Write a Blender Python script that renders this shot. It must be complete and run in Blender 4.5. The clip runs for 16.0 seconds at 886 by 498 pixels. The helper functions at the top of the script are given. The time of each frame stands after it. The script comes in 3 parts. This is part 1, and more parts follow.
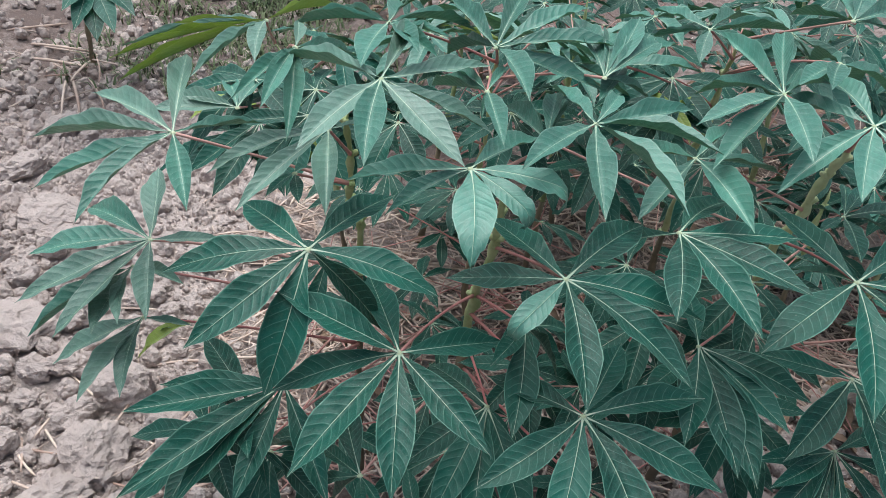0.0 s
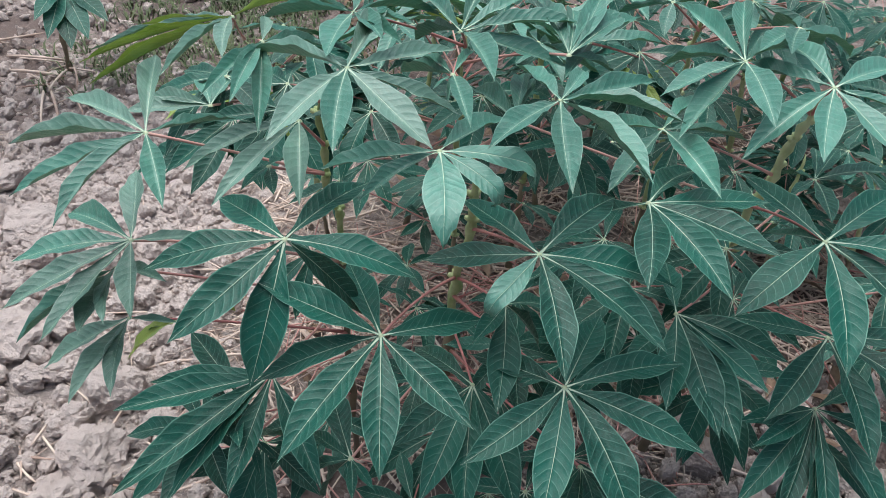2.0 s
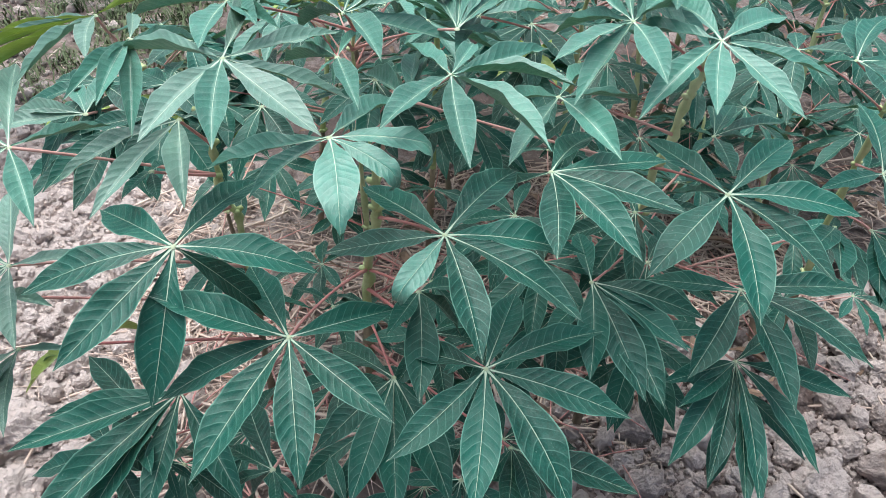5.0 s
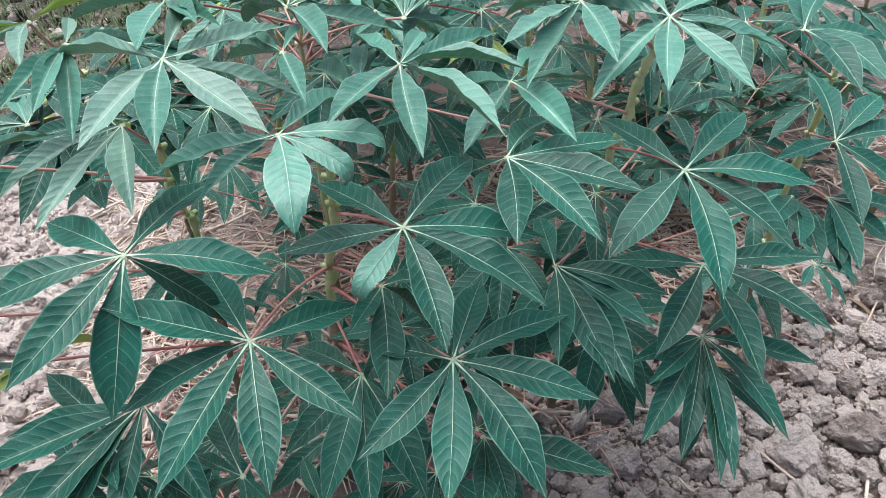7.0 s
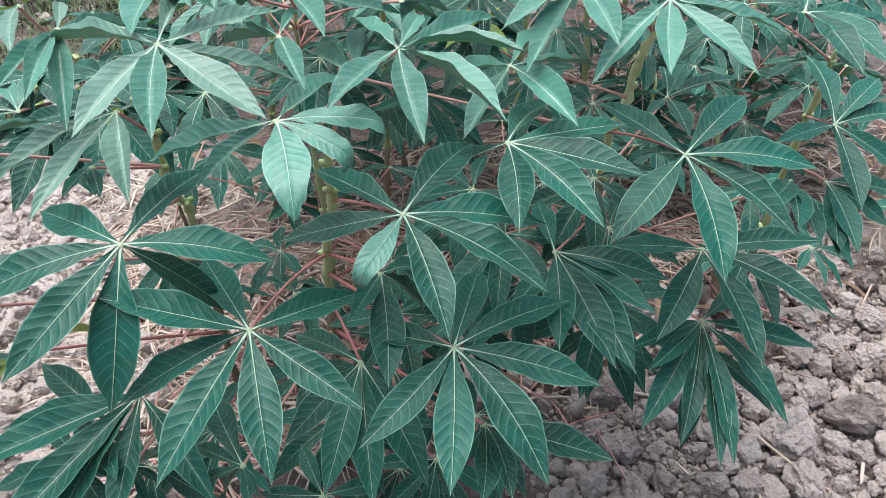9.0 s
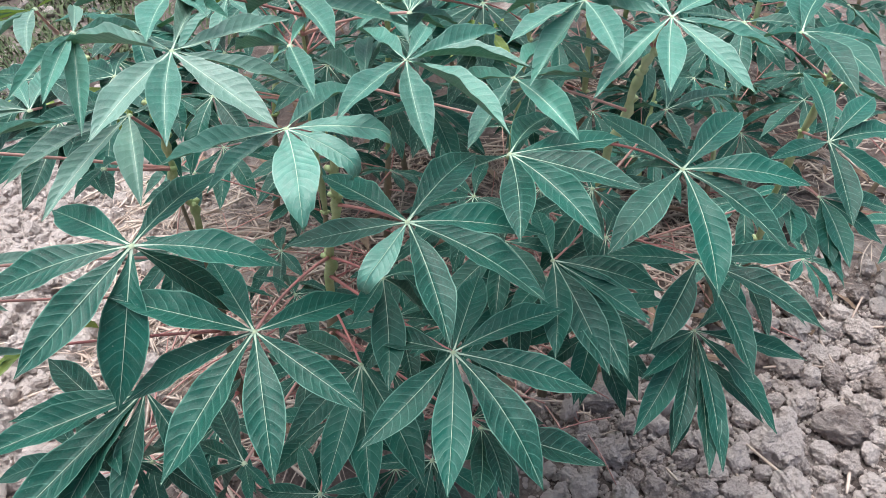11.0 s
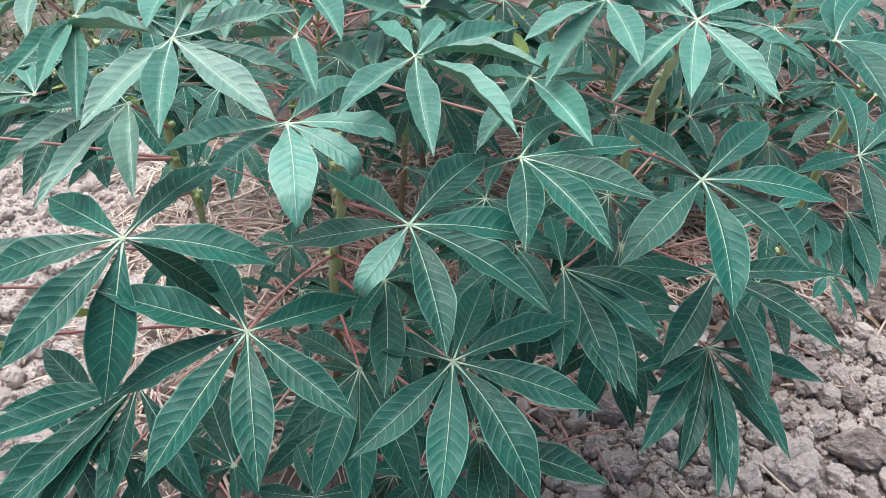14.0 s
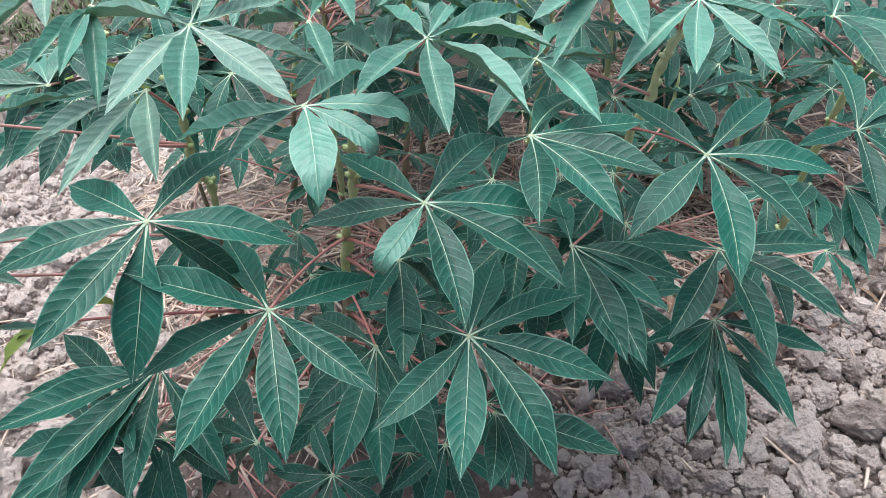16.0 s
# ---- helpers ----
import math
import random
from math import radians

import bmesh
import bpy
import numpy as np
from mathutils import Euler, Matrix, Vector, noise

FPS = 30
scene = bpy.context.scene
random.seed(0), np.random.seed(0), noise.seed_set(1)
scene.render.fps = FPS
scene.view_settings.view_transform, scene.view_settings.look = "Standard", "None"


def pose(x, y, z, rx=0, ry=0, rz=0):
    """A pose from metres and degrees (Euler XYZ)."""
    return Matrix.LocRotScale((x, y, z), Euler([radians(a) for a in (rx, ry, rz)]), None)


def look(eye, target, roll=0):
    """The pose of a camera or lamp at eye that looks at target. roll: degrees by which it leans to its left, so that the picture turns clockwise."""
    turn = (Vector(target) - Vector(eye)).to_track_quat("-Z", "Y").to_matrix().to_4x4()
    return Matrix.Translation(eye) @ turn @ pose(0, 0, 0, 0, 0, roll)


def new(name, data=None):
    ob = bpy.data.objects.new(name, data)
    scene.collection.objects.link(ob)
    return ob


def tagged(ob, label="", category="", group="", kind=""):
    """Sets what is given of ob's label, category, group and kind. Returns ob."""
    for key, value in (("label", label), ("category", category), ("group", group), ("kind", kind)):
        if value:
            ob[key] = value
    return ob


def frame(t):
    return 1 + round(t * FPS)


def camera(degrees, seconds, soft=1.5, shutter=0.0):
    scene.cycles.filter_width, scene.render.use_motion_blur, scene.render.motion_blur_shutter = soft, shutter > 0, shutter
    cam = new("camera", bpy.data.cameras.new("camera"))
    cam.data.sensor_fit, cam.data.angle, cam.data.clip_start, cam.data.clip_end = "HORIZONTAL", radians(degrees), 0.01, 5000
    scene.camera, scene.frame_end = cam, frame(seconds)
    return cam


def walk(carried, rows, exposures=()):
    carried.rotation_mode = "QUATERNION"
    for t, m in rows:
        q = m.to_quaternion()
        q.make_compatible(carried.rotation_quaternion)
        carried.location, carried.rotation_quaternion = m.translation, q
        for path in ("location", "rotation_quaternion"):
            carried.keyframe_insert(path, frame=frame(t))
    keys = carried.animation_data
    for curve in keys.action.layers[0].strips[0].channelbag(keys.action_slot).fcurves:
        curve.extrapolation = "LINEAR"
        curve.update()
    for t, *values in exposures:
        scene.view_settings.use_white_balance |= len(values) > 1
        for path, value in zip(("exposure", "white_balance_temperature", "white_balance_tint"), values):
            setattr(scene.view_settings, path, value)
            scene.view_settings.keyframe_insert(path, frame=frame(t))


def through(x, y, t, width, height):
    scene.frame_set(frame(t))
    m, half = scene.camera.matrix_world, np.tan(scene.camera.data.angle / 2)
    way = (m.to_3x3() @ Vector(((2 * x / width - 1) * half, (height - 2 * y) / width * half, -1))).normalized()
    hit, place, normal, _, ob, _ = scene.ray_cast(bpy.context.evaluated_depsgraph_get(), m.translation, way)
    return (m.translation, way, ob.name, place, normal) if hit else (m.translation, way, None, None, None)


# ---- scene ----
cam = camera(59.2, 16.0, soft=0.6)
PATH = [
    (0, (-0.035, 0.003, 1.416), (0.056, 1.611, 0.229), 6.3),
    (0.5, (-0.036, -0.007, 1.412), (0.056, 1.597, 0.221), 6.2),
    (1, (-0.03, -0.005, 1.411), (0.062, 1.594, 0.214), 6.2),
    (1.5, (-0.019, -0.006, 1.418), (0.084, 1.587, 0.214), 4.5),
    (2, (-0.013, -0.018, 1.42), (0.096, 1.574, 0.215), 3.4),
    (2.5, (-0.015, -0.028, 1.425), (0.109, 1.566, 0.223), 2.7),
    (3, (-0.013, -0.033, 1.422), (0.12, 1.567, 0.23), 2.8),
    (3.5, (-0.003, -0.026, 1.41), (0.213, 1.584, 0.244), 3.4),
    (5.8, (0.028, 0.009, 1.385), (0.345, 1.555, 0.157), 0.7),
    (6, (0.031, 0.002, 1.383), (0.355, 1.55, 0.159), 0.3),
    (6.5, (0.035, 0.003, 1.378), (0.386, 1.545, 0.154), -0.1),
    (7, (0.032, 0.01, 1.383), (0.398, 1.546, 0.156), -0.2),
    (7.5, (0.028, 0.016, 1.377), (0.404, 1.54, 0.138), -0.0),
    (8, (0.025, 0.016, 1.381), (0.405, 1.531, 0.132), 0.1),
    (8.5, (0.026, 0.023, 1.379), (0.406, 1.534, 0.125), 0.0),
    (10.8, (0.006, 0.007, 1.391), (0.402, 1.504, 0.124), 0.4),
    (11, (0.012, 0.011, 1.402), (0.406, 1.515, 0.143), 1.6),
    (11.5, (0.052, 0.015, 1.401), (0.429, 1.532, 0.153), 2.4),
    (12, (0.036, 0.024, 1.391), (0.336, 1.555, 0.14), 1.1),
    (12.5, (0.032, 0.03, 1.397), (0.307, 1.561, 0.14), 1.4),
    (13, (0.029, 0.039, 1.389), (0.304, 1.567, 0.129), 1.3),
    (13.5, (0.035, 0.043, 1.388), (0.336, 1.562, 0.123), 1.9),
    (14, (0.042, 0.04, 1.388), (0.379, 1.549, 0.119), 2.6),
    (14.5, (0.039, 0.034, 1.384), (0.377, 1.533, 0.104), 2.5),
    (15, (0.043, 0.022, 1.383), (0.382, 1.515, 0.096), 2.2),
    (15.5, (0.029, 0.016, 1.389), (0.376, 1.509, 0.105), 2.0),
    (16, (0.013, 0.017, 1.389), (0.361, 1.509, 0.104), 1.7),
]
walk(cam, [(t, look(eye, target, roll)) for t, eye, target, roll in PATH], [(0, 0.28), (3.0, 0.34), (3.6, 0.66), (6.0, 0.72), (16.0, 0.72)])

# ---- world and light ----
SUN_AZ, SUN_EL = 125.0, 78.0
world = bpy.data.worlds.new("world")
scene.world = world
world.use_nodes = True
wn, wl = world.node_tree.nodes, world.node_tree.links
sky = wn.new("ShaderNodeTexSky")
sky.sky_type, sky.sun_disc = "NISHITA", False
sky.sun_elevation, sky.sun_rotation = radians(SUN_EL), radians(90 - SUN_AZ)
sky.air_density, sky.dust_density, sky.ozone_density = 1.0, 5.0, 1.0
wl.new(sky.outputs[0], wn["Background"].inputs[0])
wn["Background"].inputs[1].default_value = 0.082
sun_data = bpy.data.lights.new("sun", "SUN")
sun_data.energy, sun_data.angle, sun_data.color = 3.2, radians(66), (0.928, 0.957, 0.975)
sun = new("sun", sun_data)
sun.matrix_world = look((3 * math.cos(radians(SUN_AZ)), 3 * math.sin(radians(SUN_AZ)), 3 * math.tan(radians(SUN_EL))), (0, 0, 0))


# ---- materials ----
class Mat:
    """A node material with small helpers."""

    def __init__(self, name):
        self.m = bpy.data.materials.new(name)
        self.m.use_nodes = True
        self.t = self.m.node_tree
        self.b = self.t.nodes["Principled BSDF"]

    def n(self, kind, **inputs):
        node = self.t.nodes.new("ShaderNode" + kind)
        for k, v in inputs.items():
            self.put(node.inputs[k], v)
        return node

    def put(self, socket, v):
        if isinstance(v, bpy.types.NodeSocket):
            self.t.links.new(v, socket)
        else:
            socket.default_value = v

    def math(self, op, a, b=0.0, c=0.0):
        node = self.t.nodes.new("ShaderNodeMath")
        node.operation = op
        for s, v in zip(node.inputs, (a, b, c)):
            self.put(s, v)
        return node.outputs[0]

    def mix(self, fac, a, b):
        node = self.t.nodes.new("ShaderNodeMix")
        node.data_type = "RGBA"
        for s, v in ((node.inputs[0], fac), (node.inputs[6], a), (node.inputs[7], b)):
            self.put(s, (*v, 1) if isinstance(v, tuple) and len(v) == 3 else v)
        return node.outputs[2]

    def noise(self, scale, detail=4.0, rough=0.6, vector=None):
        node = self.t.nodes.new("ShaderNodeTexNoise")
        node.inputs["Scale"].default_value, node.inputs["Detail"].default_value = scale, detail
        node.inputs["Roughness"].default_value = rough
        if vector:
            self.t.links.new(vector, node.inputs["Vector"])
        return node.outputs["Fac"]

    def ramp(self, fac, lo, hi):
        node = self.t.nodes.new("ShaderNodeMapRange")
        for s, v in zip(node.inputs, (fac, lo, hi, 0.0, 1.0)):
            self.put(s, v)
        return node.outputs[0]

    def coords(self, which="Object"):
        return self.t.nodes.new("ShaderNodeTexCoord").outputs[which]

    def rnd(self):
        return self.t.nodes.new("ShaderNodeObjectInfo").outputs["Random"]

    def bump(self, height, strength, distance):
        node = self.n("Bump", Height=height, Strength=strength, Distance=distance)
        self.t.links.new(node.outputs[0], self.b.inputs["Normal"])

    def set(self, color, rough, spec=0.5):
        self.put(self.b.inputs["Base Color"], (*color, 1) if isinstance(color, tuple) else color)
        self.put(self.b.inputs["Roughness"], rough)
        self.b.inputs["Specular IOR Level"].default_value = spec


def leaf_material(name, dark, light, vein, through, fresh=0.0, gloss=0.5, dust_sheen=0.18):
    m = Mat(name)
    uv = m.n("SeparateXYZ", Vector=m.coords("UV"))
    u = m.math("ABSOLUTE", m.math("SUBTRACT", m.math("MULTIPLY", uv.outputs[0], 2.0), 1.0))
    v = uv.outputs[1]
    wob = m.math("MULTIPLY", m.noise(4.0, 1.0, vector=m.coords("UV")), 0.02)
    # side veins run outwards and towards the tip
    s = m.math("ADD", m.math("SUBTRACT", v, m.math("MULTIPLY", m.math("POWER", u, 1.4), 0.125)), wob)
    saw = m.math("PINGPONG", m.math("MULTIPLY", s, 13.0), 0.5)
    line = m.math("SUBTRACT", 1.0, m.ramp(saw, 0.012, 0.075))
    line = m.math("MULTIPLY", line, m.math("SUBTRACT", 1.0, m.ramp(u, 0.7, 0.98)))
    obj = m.coords("Object")
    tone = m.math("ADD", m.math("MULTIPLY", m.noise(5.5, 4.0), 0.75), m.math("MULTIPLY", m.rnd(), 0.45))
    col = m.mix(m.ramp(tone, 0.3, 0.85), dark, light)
    col = m.mix(m.math("MULTIPLY", m.ramp(m.noise(60.0, 5.0, 0.75, obj), 0.42, 0.66), 0.45), col, light)
    # thin dust in patches; larger amounts also paint in a pale sheen
    dust = m.math("MULTIPLY", m.ramp(m.noise(9.0, 5.0, 0.7, obj), 0.44, 0.7), m.ramp(m.noise(75.0, 3.0, 0.7, obj), 0.36, 0.6))
    col = m.mix(m.math("MULTIPLY", dust, dust_sheen), col, (0.26, 0.33, 0.28))
    net = m.t.nodes.new("ShaderNodeTexVoronoi")
    net.feature = "DISTANCE_TO_EDGE"
    net.inputs["Scale"].default_value = 55.0
    m.t.links.new(obj, net.inputs["Vector"])
    cell = m.ramp(net.outputs["Distance"], 0.0, 0.08)
    col = m.mix(m.math("MULTIPLY", m.math("SUBTRACT", 1.0, cell), 0.05), col, vein)
    col = m.mix(m.math("MULTIPLY", line, 0.26), col, vein)
    rim = m.ramp(u, 0.93, 1.0)
    col = m.mix(m.math("MULTIPLY", rim, 0.7), col, vein)
    # pale feeding specks
    speck = m.ramp(m.noise(85.0, 1.0, 0.5, obj), 0.69, 0.76)
    col = m.mix(m.math("MULTIPLY", m.math("MULTIPLY", speck, m.ramp(m.noise(5.0, 2.0, 0.6, obj), 0.5, 0.66)), 0.4), col, (0.40, 0.52, 0.42))
    m.set(col, m.math("ADD", 0.28, m.math("MULTIPLY", m.noise(25.0, 3.0), 0.26)), gloss)
    puff = m.math("ADD", m.math("MULTIPLY", m.ramp(saw, 0.0, 0.35), 1.0), m.math("MULTIPLY", cell, 0.25))
    m.bump(m.math("ADD", puff, m.math("MULTIPLY", m.noise(40.0, 3.0), 0.8)), 0.3, 0.0018)
    m.b.inputs["Sheen Weight"].default_value = 0.08
    m.b.inputs["Sheen Roughness"].default_value = 0.45
    m.b.inputs["Sheen Tint"].default_value = (0.9, 1.0, 0.94, 1)
    tr = m.n("BsdfTranslucent", Color=(*through, 1))
    mix = m.n("MixShader", Fac=0.07 + fresh)
    m.t.links.new(m.b.outputs[0], mix.inputs[1])
    m.t.links.new(tr.outputs[0], mix.inputs[2])
    m.t.links.new(mix.outputs[0], m.t.nodes["Material Output"].inputs[0])
    return m.m


def plain_material(name, a, b, scale, rough, bump=0.3, depth=0.002, fine=8.0, per_object=0.3):
    m = Mat(name)
    obj = m.coords("Object")
    tone = m.math("ADD", m.noise(scale, 5.0, vector=obj), m.math("MULTIPLY", m.math("SUBTRACT", m.rnd(), 0.5), per_object))
    col = m.mix(m.ramp(tone, 0.3, 0.7), a, b)
    m.set(col, rough, 0.3)
    m.bump(m.noise(scale * fine, 4.0, vector=obj), bump, depth)
    return m.m


def soil_material(name, gap_shade):
    m = Mat(name)
    where = m.n("NewGeometry").outputs["Position"]
    big = m.noise(2.2, 3.0, vector=where)
    mid = m.noise(26.0, 8.0, 0.72, vector=where)
    fine = m.noise(120.0, 5.0, 0.7, vector=where)
    tone = m.math("ADD", m.math("ADD", m.math("MULTIPLY", big, 0.45), m.math("MULTIPLY", mid, 0.4)), m.math("MULTIPLY", fine, 0.15))
    # ground soil is darker than clods, with shade of the gaps painted in
    if gap_shade:
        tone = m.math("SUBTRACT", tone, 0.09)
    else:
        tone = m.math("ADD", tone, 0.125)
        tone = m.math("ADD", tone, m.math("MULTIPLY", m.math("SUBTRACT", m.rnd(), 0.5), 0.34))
    # a paler tone round one spot on the open ground beside the bed
    spot = m.n("VectorMath", **{"Vector": where})
    spot.operation = "DISTANCE"
    spot.inputs[1].default_value = (-0.88, 1.80, 0.0)
    pale_spot = m.ramp(m.math("ADD", spot.outputs["Value"], m.math("MULTIPLY", m.noise(3.0, 4.0, vector=where), 0.7)), 1.45, 0.65)
    tone = m.math("ADD", tone, m.math("MULTIPLY", pale_spot, 0.25))
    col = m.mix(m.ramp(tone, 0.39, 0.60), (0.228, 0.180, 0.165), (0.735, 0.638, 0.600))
    col = m.mix(m.math("MULTIPLY", m.ramp(fine, 0.56, 0.72), 0.3), col, (0.56, 0.475, 0.45))
    col = m.mix(m.math("MULTIPLY", m.ramp(m.noise(5.0, 4.0, vector=where), 0.55, 0.72), 0.35), col, (0.30, 0.195, 0.155))
    m.set(col, 0.95, 0.15)
    grit = m.noise(380.0, 3.0, 0.7, vector=where)
    height = m.math("ADD", m.math("ADD", m.math("MULTIPLY", mid, 1.0), m.math("MULTIPLY", fine, 0.6)), m.math("MULTIPLY", grit, 0.2))
    m.bump(height, 1.0, 0.02)
    return m.m


# darker copy for low and inner leaves, foliage shade put into the colour
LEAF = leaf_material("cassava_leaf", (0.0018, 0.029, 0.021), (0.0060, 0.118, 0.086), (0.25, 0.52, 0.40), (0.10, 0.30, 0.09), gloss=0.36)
# paler copy of the leaf: sky sheen on high leaves painted into the colour
UPPER_SHEEN = leaf_material("upper_sheen_leaf", (0.016, 0.112, 0.081), (0.074, 0.275, 0.208), (0.29, 0.50, 0.41), (0.14, 0.32, 0.11), gloss=0.75, dust_sheen=0.42)
# palest, greyest copy: the glare on leaves at the bed's edge, put into the colour
EDGE_SHEEN = leaf_material("edge_sheen_leaf", (0.050, 0.140, 0.105), (0.160, 0.325, 0.258), (0.36, 0.50, 0.43), (0.14, 0.32, 0.11), gloss=0.75, dust_sheen=0.6)
# yellow-green of undersides and yellowing leaves, brightened with backlight painted in
YELLOW_GREEN = leaf_material("yellow_green_leaf", (0.20, 0.31, 0.045), (0.34, 0.47, 0.11), (0.42, 0.5, 0.2), (0.3, 0.42, 0.05), 0.1)
HUB = plain_material("leaf_hub", (0.42, 0.52, 0.33), (0.58, 0.66, 0.46), 30.0, 0.5, 0.1)
RIB = plain_material("leaf_rib", (0.36, 0.50, 0.37), (0.52, 0.64, 0.49), 30.0, 0.5, 0.1)
PETIOLE = plain_material("red_petiole", (0.48, 0.19, 0.185), (0.66, 0.42, 0.36), 6.0, 0.45, 0.1)
STEM = plain_material("green_stem", (0.32, 0.42, 0.18), (0.58, 0.66, 0.38), 30.0, 0.6, 0.5, 0.003)
BARK = plain_material("stem_bark", (0.16, 0.13, 0.09), (0.30, 0.25, 0.17), 14.0, 0.8, 0.6, 0.004)
WEED = plain_material("weed", (0.07, 0.11, 0.05), (0.16, 0.19, 0.10), 8.0, 0.7, 0.1)
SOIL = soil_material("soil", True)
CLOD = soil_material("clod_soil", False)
STRAW = plain_material("dry_straw", (0.36, 0.25, 0.205), (0.70, 0.58, 0.50), 9.0, 0.8, 0.3, per_object=0.5)
DRY = plain_material("dry_leaf", (0.15, 0.10, 0.07), (0.36, 0.26, 0.19), 12.0, 0.85, 0.5)


# ---- mesh helpers ----
def mesh_of(name, verts, faces, mats, index=None, uvs=None, smooth=True):
    me = bpy.data.meshes.new(name)
    me.from_pydata([tuple(map(float, v)) for v in verts], [], faces)
    for mat in mats:
        me.materials.append(mat)
    if index is not None:
        me.polygons.foreach_set("material_index", index)
    if uvs is not None:
        layer = me.uv_layers.new(name="uv")
        flat = np.array([uvs[v] for f in faces for v in f], dtype=np.float32).ravel()
        layer.data.foreach_set("uv", flat)
    me.polygons.foreach_set("use_smooth", [smooth] * len(me.polygons))
    me.update()
    return me


def part(name, me, parent, m=None, label=""):
    ob = new(name, me)
    ob.parent = parent
    if m is not None:
        ob.matrix_basis = m
    if label:
        ob["label"] = label
    return ob


def tube(points, radii, sides=7):
    """Vertices and faces of a tapered tube through points."""
    pts = [Vector(p) for p in points]
    verts, faces = [], []
    side = None
    for i, p in enumerate(pts):
        d = (pts[min(i + 1, len(pts) - 1)] - pts[max(i - 1, 0)]).normalized()
        if side is None:
            side = d.orthogonal().normalized()
        side = (side - d * side.dot(d)).normalized()
        up = d.cross(side)
        for k in range(sides):
            a = 2 * math.pi * k / sides
            verts.append(p + (side * math.cos(a) + up * math.sin(a)) * radii[i])
    for i in range(len(pts) - 1):
        for k in range(sides):
            a, b = i * sides + k, i * sides + (k + 1) % sides
            faces.append((a, b, b + sides, a + sides))
    faces.append(tuple(range(sides))[::-1])
    faces.append(tuple(range((len(pts) - 1) * sides, len(pts) * sides)))
    return verts, faces


# ---- leaflets: a set of unit blades, one metre long, along +x ----
COLS = (-1.0, -0.8, -0.55, -0.3, -0.07, 0.0, 0.07, 0.3, 0.55, 0.8, 1.0)


def blade(rng, arch, fold, bend, curl=0.0, mats=(0, 1)):
    rows = 18
    verts, uvs, faces, index = [], [], [], []
    ph, ph2 = rng.uniform(0, 6.3), rng.uniform(0, 6.3)
    peak = 1.7 ** 1.7 * 1.35 ** 1.35 / 3.05 ** 3.05
    for i in range(rows + 1):
        s = i / rows
        w = 0.127 * (s ** 1.7 * (1 - s) ** 1.35) / peak + 0.006 * (1 - s) + 0.0012
        cx, cz = s, arch * 4 * s * (1 - s) * (1.15 - 0.3 * s)
        if curl and s > 0.68:
            a = (s - 0.68) * curl
            cx, cz = 0.68 + math.sin(a) / curl, cz - (1 - math.cos(a)) / curl
        cy = bend * 4 * s * (1 - s)
        for c in COLS:
            rib = 0.0062 * (1 - 0.75 * s) + 0.016 * max(0.0, 1 - s / 0.18) ** 2
            y = (c / 0.07 * rib * 0.5) if abs(c) <= 0.07 else math.copysign(rib * 0.5 + (abs(c) - 0.07) / 0.93 * max(w - rib * 0.5, 0.0), c)
            z = fold * abs(y) + 0.012 * c * c * math.sin(17 * s + ph + (2.1 if c > 0 else 0)) * (s * (1 - s) * 4)
            z += 0.006 * abs(c) * math.sin(31 * s + ph2 * (1 if c > 0 else 2))
            if c == 0.0:
                z += 0.005 * (1 - 0.7 * s)
            if curl and s > 0.5:
                z -= 1.2 * max(s - 0.6, 0.0) * abs(y)
                z += 0.026 * (s - 0.5) * 2.5 * (math.sin(53 * s + ph + 4 * c) + 0.7 * math.sin(91 * s + ph2 - 6 * c)) * abs(c)
            verts.append((cx, cy + y, cz + z))
            uvs.append(((c + 1) / 2, s))
    n = len(COLS)
    for i in range(rows):
        for k in range(n - 1):
            a = i * n + k
            faces.append((a, a + n, a + n + 1, a + 1)[::-1])
            index.append(1 if k in (4, 5) else 0)
    return verts, faces, index, uvs


leaf_rng = random.Random(7)
BLADES, UPPER_BLADES, EDGE_SHEEN_BLADES, YELLOW_GREEN_BLADES, CURLED = [], [], [], [], []
for k in range(16):
    shape = blade(leaf_rng, leaf_rng.uniform(0.015, 0.08), leaf_rng.uniform(0.2, 0.55), leaf_rng.uniform(-0.035, 0.035))
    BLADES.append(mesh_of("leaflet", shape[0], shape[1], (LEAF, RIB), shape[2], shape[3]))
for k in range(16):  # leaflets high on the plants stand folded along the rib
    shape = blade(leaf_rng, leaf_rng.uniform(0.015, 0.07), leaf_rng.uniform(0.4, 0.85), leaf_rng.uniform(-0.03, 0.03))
    UPPER_BLADES.append(mesh_of("upper_leaflet", shape[0], shape[1], (UPPER_SHEEN, RIB), shape[2], shape[3]))
    EDGE_SHEEN_BLADES.append(mesh_of("edge_sheen_leaflet", shape[0], shape[1], (EDGE_SHEEN, RIB), shape[2], shape[3]))
    YELLOW_GREEN_BLADES.append(mesh_of("yellow_green_leaflet", shape[0], shape[1], (YELLOW_GREEN, RIB), shape[2], shape[3]))
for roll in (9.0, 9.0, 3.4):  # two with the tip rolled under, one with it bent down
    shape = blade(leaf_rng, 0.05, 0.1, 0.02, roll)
    CURLED.append(mesh_of("curled_leaflet", shape[0], shape[1], (UPPER_SHEEN, RIB), shape[2], shape[3]))


def heading(az, el):
    a, e = radians(az), radians(el)
    return Vector((math.cos(a) * math.cos(e), math.sin(a) * math.cos(e), math.sin(e)))


